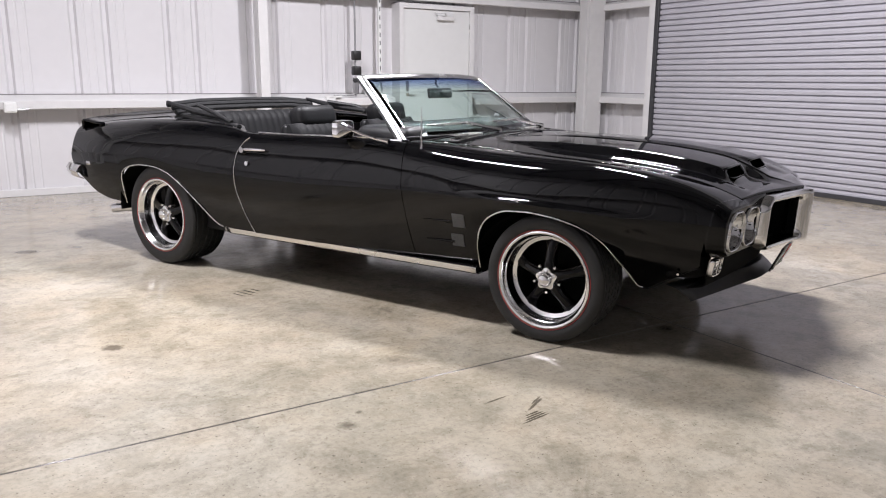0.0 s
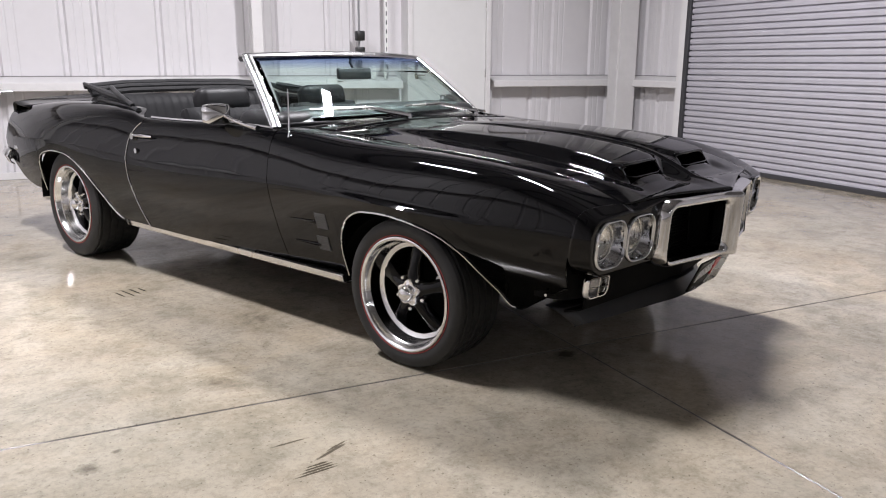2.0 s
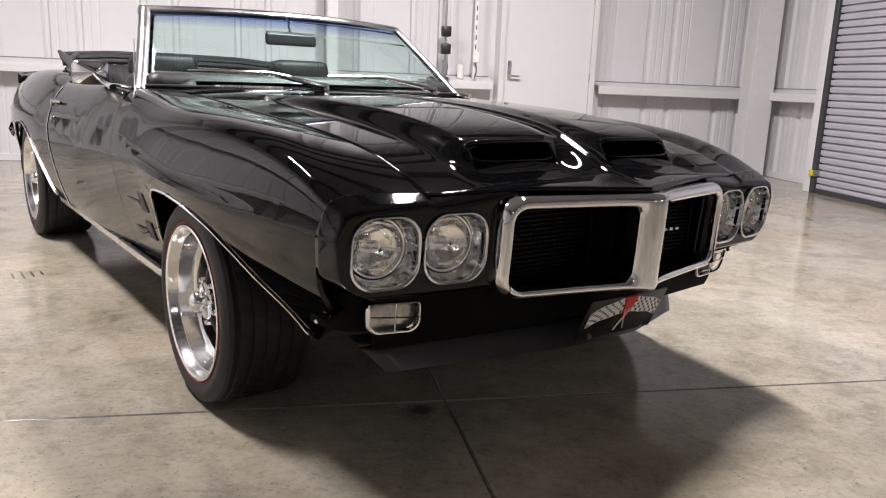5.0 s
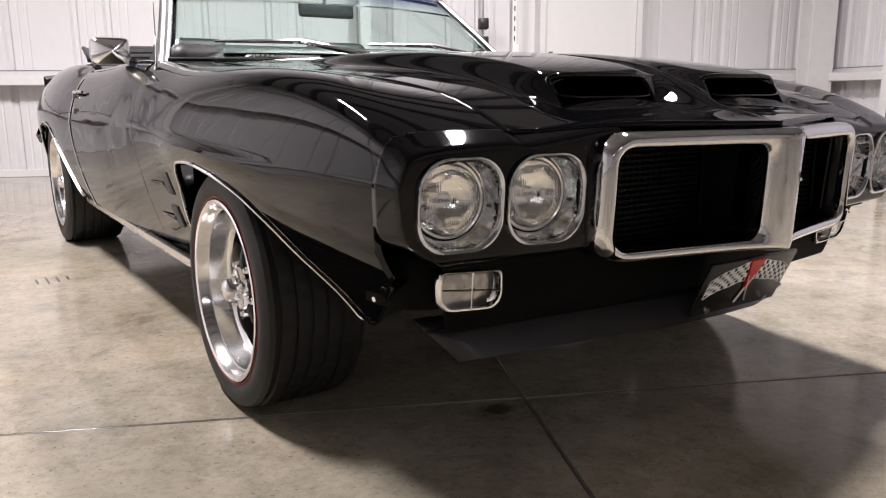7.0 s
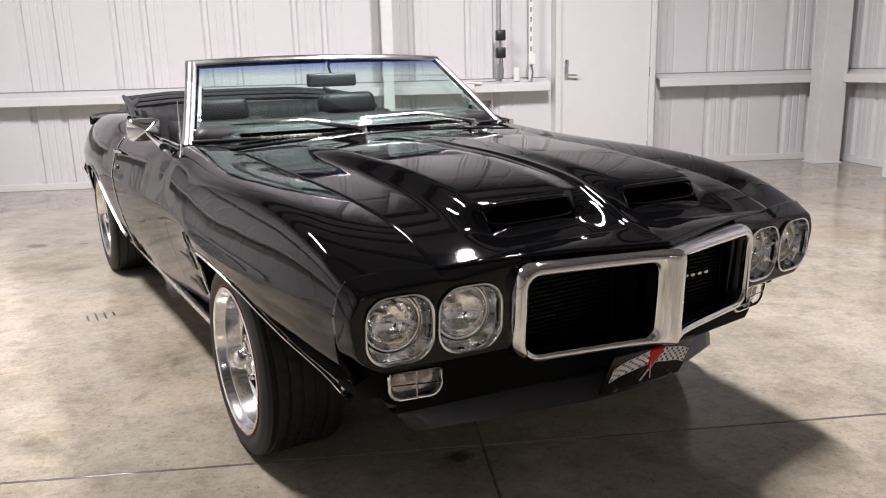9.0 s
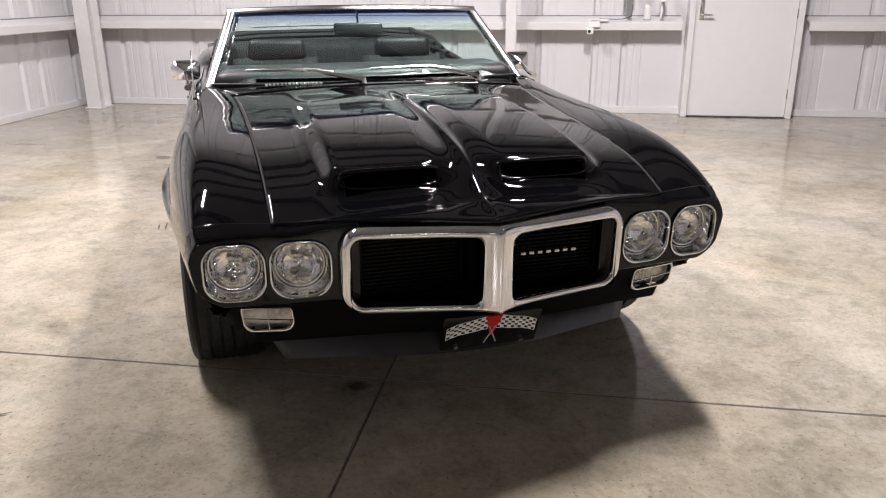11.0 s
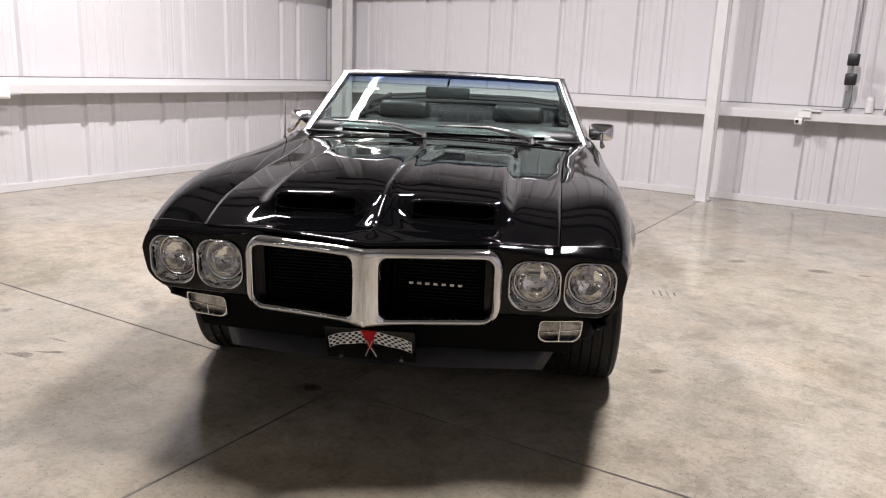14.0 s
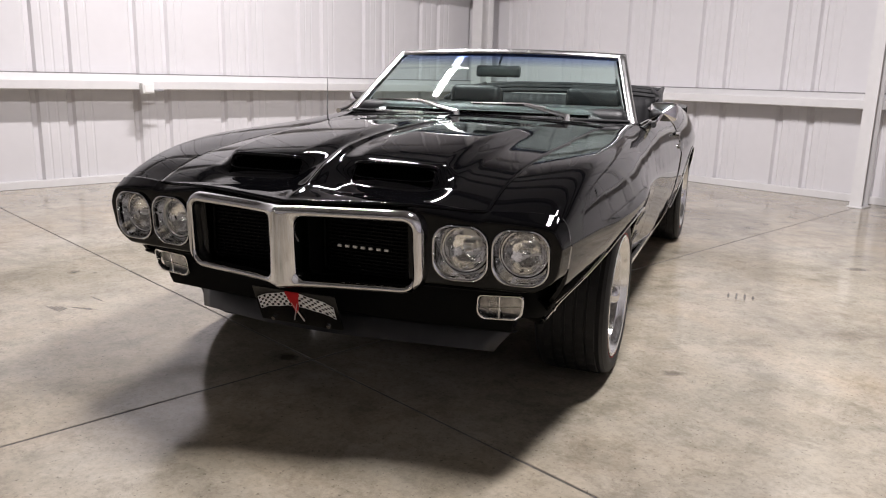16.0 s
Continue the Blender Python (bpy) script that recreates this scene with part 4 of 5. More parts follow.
def ybeak(x):
    return -0.858 - 0.085 * (0.40 - x) / 0.40 - 0.032 * np.exp(-x / 0.035)


def beak_half():
    """Rows of outlines from the outer back edge over the rounded front to the inner wall: x and z limits, depth, corner radii."""
    x0, x1, z0, z1 = 0.043, 0.389, 0.471, 0.669
    rows = []
    for side, low, top, post, d, r_out, r_in in ((0.026, 0.019, 0.027, 0.0, 0.095, 0.064, 0.001), (0.026, 0.019, 0.027, 0.0, 0.036, 0.064, 0.001),
                                           (0.0252, 0.0182, 0.0262, 0.0, 0.022, 0.063, 0.001), (0.0230, 0.0165, 0.0238, 0.0, 0.012, 0.060, 0.001),
                                           (0.0195, 0.0138, 0.0200, 0.002, 0.0048, 0.056, 0.003), (0.0150, 0.0105, 0.0150, 0.007, 0.0010, 0.050, 0.008),
                                           (0.0100, 0.0072, 0.0100, 0.028, 0.0, 0.045, 0.020), (0.0056, 0.0042, 0.0056, 0.0355, 0.0016, 0.041, 0.026),
                                           (0.0024, 0.0019, 0.0024, 0.0398, 0.0060, 0.038, 0.028), (0.0006, 0.0005, 0.0006, 0.0424, 0.013, 0.036, 0.028),
                                           (0.0, 0.0, 0.0, 0.043, 0.080, 0.036, 0.028)):
        loop = rounded(min(post, x0), x1 + side, z0 - low, z1 + top, (r_in, r_out, r_out * 0.9, r_in))
        rows.append([(x, ybeak(max(x, 0)) + d - 0.05 * (z - 0.57), z + 0.006) for x, z in loop])
    return grid(np.array(rows), closed=True)


for sgn in (1, -1):
    fl = (lambda q: q) if sgn > 0 else mirror
    panel_ob = part("headlamp_panel", mesh_of(*fl(nose_half()), angle=28), PAINT, car, thick=0.01)
    beak = part("grille_surround", mesh_of(*fl(beak_half()), angle=50), CHROME, car, "chrome beak-shaped grille surround", thick=0.004, offset=1.0)
    # recess and grid behind
    v, f = box(0.04, 0.392, -0.862, -0.74, 0.468, 0.688)
    f = [q for q in f if q != (0, 4, 5, 1)]
    part("grille_recess", mesh_of(*fl((v, f)), smooth=False), MATT, beak)
    bars = []
    for k in range(16):
        z = 0.496 + 0.0112 * k
        bars.append(box(0.075, 0.345, -0.792, -0.782, z - 0.0022, z + 0.0022))
    for k in range(16):
        x = 0.082 + 0.0172 * k
        bars.append(box(x - 0.0012, x + 0.0012, -0.787, -0.780, 0.490, 0.670))
    part("grille_mesh", mesh_of(*fl(join(*bars)), smooth=False), GRILLE, beak, "black egg-crate grille")
    loop = [(x, -0.796, z) for x, z in rounded(0.066, 0.352, 0.488, 0.674, (0.02,) * 4)]
    part("grille_frame", mesh_of(*fl(tube(loop, 0.004, 6, closed=True))), GRILLE, beak)
    # headlamps
    for cx in (0.692, 0.518):
        cz = LAMP_Z
        rows = []
        for half_w, up, dn, d, r in ((0.083, 0.079, 0.088, 0.008, 0.058), (0.0835, 0.0795, 0.0885, -0.004, 0.058), (0.0820, 0.078, 0.087, -0.0085, 0.057), (0.0795, 0.0755, 0.0845, -0.0095, 0.056),
                                     (0.0780, 0.0742, 0.0825, -0.0085, 0.056), (0.0768, 0.0733, 0.0800, -0.004, 0.057), (0.0735, 0.0715, 0.0755, 0.016, 0.062)):
            rows.append([(x, yface(x, z) + d, z) for x, z in rounded(cx - half_w, cx + half_w, cz - dn, cz + up, (r,) * 4, 10)])

        def ring_at(r, d, n=56):
            return [(cx + r * math.cos(w), yface(cx + r * math.cos(w), cz) + d + 0.012, cz + 0.002 + r * math.sin(w)) for w in np.linspace(0, 2 * math.pi, n, endpoint=False)]

        last = []
        for x, _, z in rows[0]:
            w = math.atan2(z - cz, x - cx)
            last.append((cx + 0.0692 * math.cos(w), yface(cx + 0.0692 * math.cos(w), cz) + 0.040, cz + 0.002 + 0.0692 * math.sin(w)))
        rows.append(last)
        e = part("headlamp", mesh_of(*fl(grid(np.array(rows), closed=True)), angle=40), BEZEL, car, "round headlamp in a deep chrome square bezel")
        part("lamp_bucket", mesh_of(*fl(grid(np.array([ring_at(r, d) for r, d in ((0.0700, 0.028), (0.0700, 0.060), (0.060, 0.092), (0.002, 0.100))]), closed=True))), MATT, e)
        part("lamp_gasket", mesh_of(*fl(tube(ring_at(0.0700, 0.027), 0.0034, 8, closed=True))), MATT, e)
        part("retaining_ring", mesh_of(*fl(tube(ring_at(0.0668, 0.025), 0.0032, 8, closed=True))), STEEL, e)
        bowl = np.array([ring_at(r, d) for r, d in ((0.0660, 0.030), (0.0635, 0.036), (0.060, 0.042), (0.054, 0.049), (0.046, 0.056), (0.036, 0.062), (0.024, 0.0665), (0.012, 0.069), (0.002, 0.0698))])
        part("reflector", mesh_of(*fl(grid(bowl, closed=True))), REFLECTOR, e)
        bulb = [(cx + dx, yface(cx, cz) + 0.012 + 0.050, cz + 0.004) for dx in (-0.014, 0.014)]
        part("bulb_shield", mesh_of(*fl(tube(bulb, 0.010, 10))), STEEL, e)
        dome = np.array([ring_at(r, d) for r, d in ((0.0650, 0.028), (0.060, 0.0225), (0.050, 0.018), (0.038, 0.0145), (0.026, 0.012), (0.013, 0.0105), (0.0015, 0.010))])
        lens = part("lens", mesh_of(*fl(grid(dome, closed=True))), FLUTED, e, "fluted clear headlamp glass", thick=0.003)
        lens.visible_shadow = False
        for w in (0.15, 3.3):
            screw = [(cx + 0.0745 * math.cos(w), yface(cx + 0.0745 * math.cos(w), cz) + dd, cz + 0.0745 * math.sin(w)) for dd in (0.030, 0.018)]
            part("adjusting_screw", mesh_of(*fl(tube(screw, 0.0035, 8))), DARKSTEEL, e)
    # parking lamp below
    rows = []
    for grow, d in ((0.001, 0.012), (0.002, -0.003), (0.0, -0.007), (-0.0035, -0.0065), (-0.0045, -0.001)):
        loop = []
        for x, z in rounded(-0.070 - grow, 0.070 + grow, -0.041 - grow, 0.038 + grow, (0.034, 0.026, 0.014, 0.012), 5):
            z += 0.08 * x
            x += 0.10 * z
            loop.append((0.611 + x, -0.704 + 0.03 * x - 0.15 * z + d, 0.411 + z))
        rows.append(loop)
    pk = part("parking_lamp", mesh_of(*fl(grid(np.array(rows), closed=True)), angle=40), CHROME, car, "rectangular parking lamp with a chrome cross bar")
    inner = rows[-1]
    c = np.mean(inner, axis=0)
    lensp = np.array([[tuple(c + (np.array(p) - c) * k + np.array((0, -0.006 * (1 - k * k), 0))) for p in inner] for k in (1.0, 0.75, 0.5, 0.25, 0.02)])
    lp = part("lens", mesh_of(*fl(grid(lensp, closed=True))), LENS, pk, "clear ribbed lamp glass", thick=0.003)
    lp.visible_shadow = False
    back = np.array([[tuple(c + (np.array(p) - c) * k + np.array((0, 0.02, 0))) for p in inner] for k in (1.0, 0.02)])
    part("reflector", mesh_of(*fl(grid(back, closed=True))), PARKREFLECTOR, pk)
    bars = []
    for a, b2 in (((-0.067, -0.004), (0.067, 0.004)), ((0.002, -0.039), (-0.002, 0.036))):
        ends = []
        for x, z in (a, b2):
            z += 0.08 * x
            x += 0.10 * z
            ends.append((0.611 + x, -0.711 + 0.03 * x - 0.15 * z, 0.411 + z))
        bars.append(tube(ends, 0.0022, 6))
    part("cross_bar", mesh_of(*fl(join(*bars))), CHROME, pk)

# maker's lettering, as plain silver bars
for k in range(7):
    x = 0.122 + 0.0265 * k
    part("lettering", mesh_of(*box(x - 0.0068, x + 0.0068, -0.808, -0.803, 0.566, 0.5735), smooth=False), SILVER, car, "plain silver lettering bar")

# apron under the nose
profile = curve((0.300, 0.100), (0.325, 0.022), (0.370, 0.010), (0.425, 0.0), (0.455, -0.016), (0.472, -0.060))
zs = np.concatenate([np.linspace(0.300, 0.325, 4)[:-1], np.arange(0.325, 0.472, 0.007), [0.472]])
P = np.array([[(x * (1 - 0.35 * (0.472 - z)), -0.768 + 0.112 * abs(x) + float(profile(z)), z) for z in zs[::-1]] for x in np.linspace(-0.68, 0.68, 171)])
v, f = grid(P)
keep = []
for q in f:
    cx, cz = abs(v[list(q)][:, 0].mean()) - 0.611, v[list(q)][:, 2].mean() - 0.411
    cz -= 0.08 * cx
    if (abs(cx) / 0.067) ** 4 + (abs(cz) / 0.037) ** 4 > 1:
        keep.append(q)
part("front_apron", mesh_of(v, keep), MATT, car, thick=0.006)
for sgn in (-1, 1):
    # lower end of the fender, curling in behind the parking lamp
    P = []
    for t in np.linspace(0, 1, 12):
        y = -0.674 + 0.262 * t
        so, zo = section(y, 0.0, low_front, "fender")
        P.append([(sgn * (so - d), y + e, zo + h) for d, e, h in ((0.0, 0.0, 0.0), (0.006, 0.008, -0.005), (0.020, 0.022, -0.006), (0.060, 0.040, 0.0), (0.21, 0.075, 0.01))])
    line = ((0.56, -0.664), (0.63, -0.666), (0.675, -0.660), (0.705, -0.642), (0.724, -0.612), (0.733, -0.575), (0.736, -0.530))
    splash = [[(sgn * x, y + 0.03 * (0.48 - z), z) for z in (0.520, 0.47, 0.42, 0.372)] for x, y in line]
    part("splash_panel", mesh_of(*grid(np.array(splash), flip=sgn > 0)), MATT, car, thick=0.004)
    part("fender_end", mesh_of(*grid(np.array(P), flip=sgn > 0)), PAINT, car, thick=0.006)
# air dam
DAM_LINE = ((0.0, -0.768, 0.332, -0.818, 0.286), (0.142, -0.752, 0.328, -0.803, 0.281))
rows = []
for k in range(9):
    t = k / 8
    top = (0.175 + (0.612 - 0.175) * t, -0.738 + (0.738 - 0.545) * t, 0.326 - 0.036 * t)
    low = (0.175 + (0.566 - 0.175) * t, -0.789 + (0.789 - 0.603) * t, 0.277 - 0.050 * t)
    rows.append((top, low))
centre = [((x, yt, zt), (x, yl, zl)) for x, yt, zt, yl, zl in DAM_LINE]
half = centre + rows
P = []
for sgn, side in ((-1, half[::-1]), (1, half[1:])):
    for top, low in side:
        q = [(top[0], top[1] + 0.05, top[2] + 0.012), top, ((top[0] + low[0]) / 2, (top[1] + low[1]) / 2 - 0.003, (top[2] + low[2]) / 2), low, (low[0] - 0.002, low[1] + 0.010, low[2] - 0.004)]
        P.append([(sgn * a, b2, c) for a, b2, c in q])
part("air_dam", mesh_of(*grid(np.array(P)), angle=20), DAM, car, "satin black chin spoiler", thick=0.005)

# show plate with chequered flags
plate = part("show_plate", rbox(-0.147, 0.147, -0.005, 0.005, -0.062, 0.072, 0.004, 2), BLACKPRINT, car, "black show plate with crossed chequered flags", m=pose(0.005, -0.862, 0.366, 24, 0, 0))


def flag_z(x, w):
    """Height on the waving flag: x outwards from the plate's middle, w from its lower (0) to its upper edge (1)."""
    rise = 0.013 + 0.004 * math.sin(x * 70) - 0.026 * smoothstep(0.060, 0.140, x)
    return float(rise + w * (0.048 - 0.006 * x / 0.13))


for sgn in (-1, 1):
    for i in range(11):
        for j in range(5):
            if (i + j) % 2:
                x0, x1 = 0.014 + i * 0.011, 0.014 + (i + 1) * 0.011
                v = [(sgn * x, y, flag_z(x, w)) for y in (-0.0075, -0.0045) for x, w in ((x0, j / 5), (x1, j / 5), (x1, (j + 1) / 5), (x0, (j + 1) / 5))]
                f = [(0, 1, 2, 3), (7, 6, 5, 4), (0, 4, 5, 1), (1, 5, 6, 2), (2, 6, 7, 3), (3, 7, 4, 0)]
                part("flag_square", mesh_of(v, f if sgn > 0 else [q[::-1] for q in f], smooth=False), WHITE, plate)
    edge = [(sgn * x, -0.0065, flag_z(x, 0.0) - 0.002) for x in np.linspace(0.014, 0.135, 16)] + [(sgn * x, -0.0065, flag_z(x, 1.0) + 0.002) for x in np.linspace(0.135, 0.014, 16)]
    part("flag_outline", mesh_of(*tube(edge, 0.0011, 5, closed=True)), WHITE, plate)
tri = np.array([(-0.024, -0.011, 0.070), (0.024, -0.011, 0.070), (0.003, -0.011, -0.008), (-0.003, -0.011, -0.008), (-0.024, -0.005, 0.070), (0.024, -0.005, 0.070), (0.003, -0.005, -0.008), (-0.003, -0.005, -0.008)])
part("emblem", mesh_of(tri, [(0, 3, 2, 1), (4, 5, 6, 7), (0, 1, 5, 4), (1, 2, 6, 5), (2, 3, 7, 6), (3, 0, 4, 7)], smooth=False), RED, plate, "plain red wedge emblem")
for sgn in (-1, 1):
    part("flag_pole", mesh_of(*tube([(-sgn * 0.018, -0.0095, -0.040), (sgn * 0.010, -0.0095, 0.03)], 0.0022, 6)), SILVER, plate)
    part("screw", mesh_of(*tube([(sgn * 0.10, -0.004, -0.050), (sgn * 0.10, -0.010, -0.050)], 0.007, 10)), CHROME, plate)

# windscreen


def screen(a, b):
    base = np.array((0.728 * a, 0.765 + 0.125 * a * a, 0.902 - 0.004 * a * a))
    top = np.array((0.602 * a, 1.150 + 0.100 * a * a, 1.214 - 0.014 * a * a))
    p = base + (top - base) * b
    p[1] -= 0.007 * b * (1 - b) * 4
    return p


P = np.array([[screen(a, b) for a in np.linspace(-1, 1, 33)] for b in np.linspace(0, 1, 13)])
ws = part("windscreen", mesh_of(*grid(P)), GLASS, car, "tinted glass windscreen", thick=0.004)
ws.visible_shadow = False
P = np.array([[screen(a, b) + np.array((0, -0.0045, -0.002)) for a in np.linspace(-0.985, 0.985, 33)] for b in np.linspace(0.72, 0.985, 8)])
band = part("tint_band", mesh_of(*grid(P)), TINTBAND, ws, "blue shade band", thick=0.001)
band.visible_shadow = False
def swept(rows, flip=False):
    """A closed bar from equal outlines, its ends capped."""
    n, k = len(rows), len(rows[0])
    v, f = grid(np.array(rows), flip=flip, closed=True)
    return mesh_of(v, f + [tuple(range(k)), tuple(range((n - 1) * k, n * k))], angle=40)


for sgn in (-1, 1):
    face, inner = [], []
    for b in np.linspace(-0.03, 1.03, 12):
        p = screen(sgn, b)
        o = [(-0.006 * sgn, -0.010), (0.002 * sgn, -0.017), (0.018 * sgn, -0.016), (0.029 * sgn, -0.004), (0.032 * sgn, 0.016), (0.026 * sgn, 0.022), (0.002 * sgn, 0.002), (-0.006 * sgn, -0.004)]
        face.append([(p[0] + dx, p[1] + dy, p[2]) for dx, dy in o])
        o = [(-0.014 * sgn, 0.002), (0.000, 0.003), (0.025 * sgn, 0.0235), (0.029 * sgn, 0.030), (0.018 * sgn, 0.046), (-0.004 * sgn, 0.042), (-0.018 * sgn, 0.022)]
        inner.append([(p[0] + dx, p[1] + dy, p[2]) for dx, dy in o])
    pil = part("windscreen_pillar", swept(face, sgn < 0), BRUSHED, car, "bright metal windscreen pillar")
    part("pillar_trim", swept(inner, sgn < 0), SATIN, pil, "black inner pillar trim")
face, inner = [], []
for a in np.linspace(-1.045, 1.045, 33):
    p = screen(a, 1.0)
    face.append([(p[0], p[1] + dy, p[2] + dz) for dy, dz in ((-0.014, -0.010), (-0.015, -0.002), (-0.008, 0.008), (0.006, 0.015), (0.030, 0.015), (0.046, 0.006), (0.044, 0.001), (0.0, -0.004))])
    inner.append([(p[0], p[1] + dy, p[2] + dz) for dy, dz in ((0.0, -0.0055), (0.044, -0.0005), (0.050, -0.012), (0.035, -0.026), (0.004, -0.020))])
header = part("windscreen_header", swept(face), BRUSHED, car, "bright metal windscreen header")
part("header_trim", swept(inner), SATIN, header, "black inner header trim")
part("windscreen_seal", mesh_of(*tube([screen(a, -0.015) + np.array((0, -0.012, 0.002)) for a in np.linspace(-1, 1, 25)], 0.007, 8)), SATIN, car)
# wipers
for px, tx in ((0.47, -0.02), (-0.07, -0.575)):
    piv = np.array((px, 0.690, 0.908))
    mid = np.array(((px + tx) / 2 + 0.02, 0.758, 0.960))
    tip = np.array((tx, 0.722 + 0.13 * (tx / 0.728) ** 2 + 0.045, 0.957))
    w = part("wiper", mesh_of(*tube([piv - (0, 0, 0.012), piv + (0, 0, 0.008), piv + (-0.03, 0.01, 0.014), mid], (0.018, 0.016, 0.011, 0.007), 8)), CHROME, car, "bright metal wiper")
    part("wiper_blade", mesh_of(*tube([mid + (0.24 * 0.45, -0.004, -0.012), mid, tip], (0.006, 0.009, 0.005), 6)), STEEL, w)
# mirrors and aerial
rv = part("rear_view_mirror", rbox(-0.122, 0.122, -0.012, 0.014, -0.030, 0.030, 0.012, 3), SATIN, car, "black rear-view mirror", m=pose(-0.01, 1.143, 1.112, -6, 0, 0))
part("mirror_arm", mesh_of(*tube([(0, 0.0, 0.02), (0.0, 0.03, 0.06), (0.01, 0.02, 0.095)], 0.007, 8)), STEEL, rv)
part("aerial", mesh_of(*tube([(-0.805, 0.72, 0.855), (-0.803, 0.722, 0.882), (-0.800, 0.724, 1.06)], (0.010, 0.004, 0.0018), 8)), CHROME, car, "thin chrome aerial")

# tail: deck, tail panel, bumper and spoiler
P = np.zeros((18, 25, 3))
for i, y in enumerate(np.linspace(2.80, 3.79, 18)):
    for j, a in enumerate(np.linspace(-1, 1, 25)):
        s, z = section(y, 1.0, low_rear, "quarter")
        P[i, j] = (a * (s - 0.004), y, z + 0.015 * (1 - a * a))
deck = part("deck_lid", mesh_of(*grid(P)), PAINT, car, thick=0.012)
P = np.array([[(a * (0.73 + 0.06 * math.sin(w * 3.1)), 3.785 + 0.02 * math.sin(w * 3.0) - 0.03 * a * a, 0.55 + w * 0.30) for a in np.linspace(-1, 1, 15)] for w in np.linspace(0, 1, 7)])
part("tail_panel", mesh_of(*grid(P)), PAINT, car, thick=0.01)
P = []
for a in np.linspace(-1, 1, 25):
    x, y = 0.775 * a, 3.745 - 0.09 * a ** 4
    P.append([(x, y - 0.20, 0.890 - 0.02 * a * a), (x, y - 0.12, 0.896 - 0.022 * a * a), (x, y - 0.03, 0.912 - 0.030 * a * a), (x, y + 0.025, 0.932 - 0.040 * a * a), (x, y + 0.034, 0.926 - 0.040 * a * a), (x, y + 0.03, 0.87 - 0.03 * a * a), (x, y + 0.03, 0.852 - 0.02 * a * a)])
part("rear_spoiler", mesh_of(*grid(np.array(P))), PAINT, car, "glossy black ducktail spoiler", thick=0.01)
path = [(0.835, 3.66, 0.535), (0.82, 3.75, 0.54), (0.785, 3.87, 0.545), (0.70, 3.94, 0.55), (0.45, 3.975, 0.555), (0, 3.99, 0.555)]
path = path + [(-x, y, z) for x, y, z in path[-2::-1]]
P = np.array([[(x * (1 + dx), y + dy, z + dz) for dx, dy, dz in ((0, -0.02, 0.05), (0.012, 0.012, 0.045), (0.03, 0.035, 0.0), (0.012, 0.015, -0.045), (0, -0.02, -0.05))] for x, y, z in path])
part("rear_bumper", mesh_of(*grid(P)), CHROME, car, "chrome rear bumper", thick=0.006)
for sgn in (-1, 1):
    part("side_marker", rbox(sgn * 0.842 - 0.012, sgn * 0.842 + 0.012, 3.52, 3.575, 0.590, 0.622, 0.008, 2), CHROME, car, "small bright rear side marker")
    part("exhaust_tip", mesh_of(*tube([(sgn * 0.60, 3.15, 0.29), (sgn * 0.66, 3.40, 0.285), (sgn * 0.70, 3.52, 0.27)], 0.032, 14)), CHROME, car, "chrome exhaust tip")
    part("side_screw", mesh_of(*tube([(sgn * 0.745, -0.580, 0.388), (sgn * 0.7525, -0.582, 0.387)], 0.0055, 8)), CHROME, car)

# cabin
part("cabin_floor", mesh_of(*join(box(-0.76, 0.76, 0.55, 2.85, 0.255, 0.275), box(-0.76, 0.76, 0.50, 0.56, 0.25, 0.86), box(-0.76, 0.76, 2.84, 2.88, 0.25, 0.92)), smooth=False), CARPET, car)
for sgn in (-1, 1):
    v, f = box(0.735, 0.765, 0.80, 2.75, 0.26, 0.862)
    v[:, 0] *= sgn
    part("door_trim", mesh_of(v, f, smooth=False), VINYL, car, "black vinyl door trim")
part("dashboard", rbox(-0.720, 0.720, 0.86, 1.24, 0.62, 0.950, 0.06, 4), VINYL, car, "black padded dashboard")
wheel_rim = [(0.36 + 0.19 * math.cos(w), 1.33 - 0.07 * math.sin(w), 0.745 + 0.178 * math.sin(w)) for w in np.linspace(0, 2 * math.pi, 48, endpoint=False)]
stw = part("steering_wheel", mesh_of(*tube(wheel_rim, 0.014, 10, closed=True)), VINYL, car, "black steering wheel")
for w in (0.0, 2.1, 4.2):
    part("spoke", mesh_of(*tube([(0.36, 1.31, 0.745), (0.36 + 0.19 * math.cos(w), 1.33 - 0.07 * math.sin(w), 0.745 + 0.178 * math.sin(w))], 0.010, 8)), STEEL, stw)
part("steering_column", mesh_of(*tube([(0.36, 1.32, 0.745), (0.36, 1.05, 0.70)], 0.035, 12)), VINYL, stw)


def pleated(wide, high, n, depth=0.008, thick=0.10):
    """A cushion with vertical pleats, in x and z, its face towards -y."""
    P = np.zeros((14, n * 6 + 1, 3))
    for i, b in enumerate(np.linspace(0, 1, 14)):
        for j in range(n * 6 + 1):
            a = j / (n * 6)
            edge = min(1.0, 8 * min(a, 1 - a) + 0.35) * min(1.0, 7 * min(b, 1 - b) + 0.35)
            P[i, j] = ((a - 0.5) * wide, -thick * edge ** 0.6 - depth * abs(math.sin(math.pi * a * n)), b * high)
    v, f = grid(P)
    b2 = P.copy()
    b2[:, :, 1] = 0.0
    return join((v, f), grid(b2, flip=True))


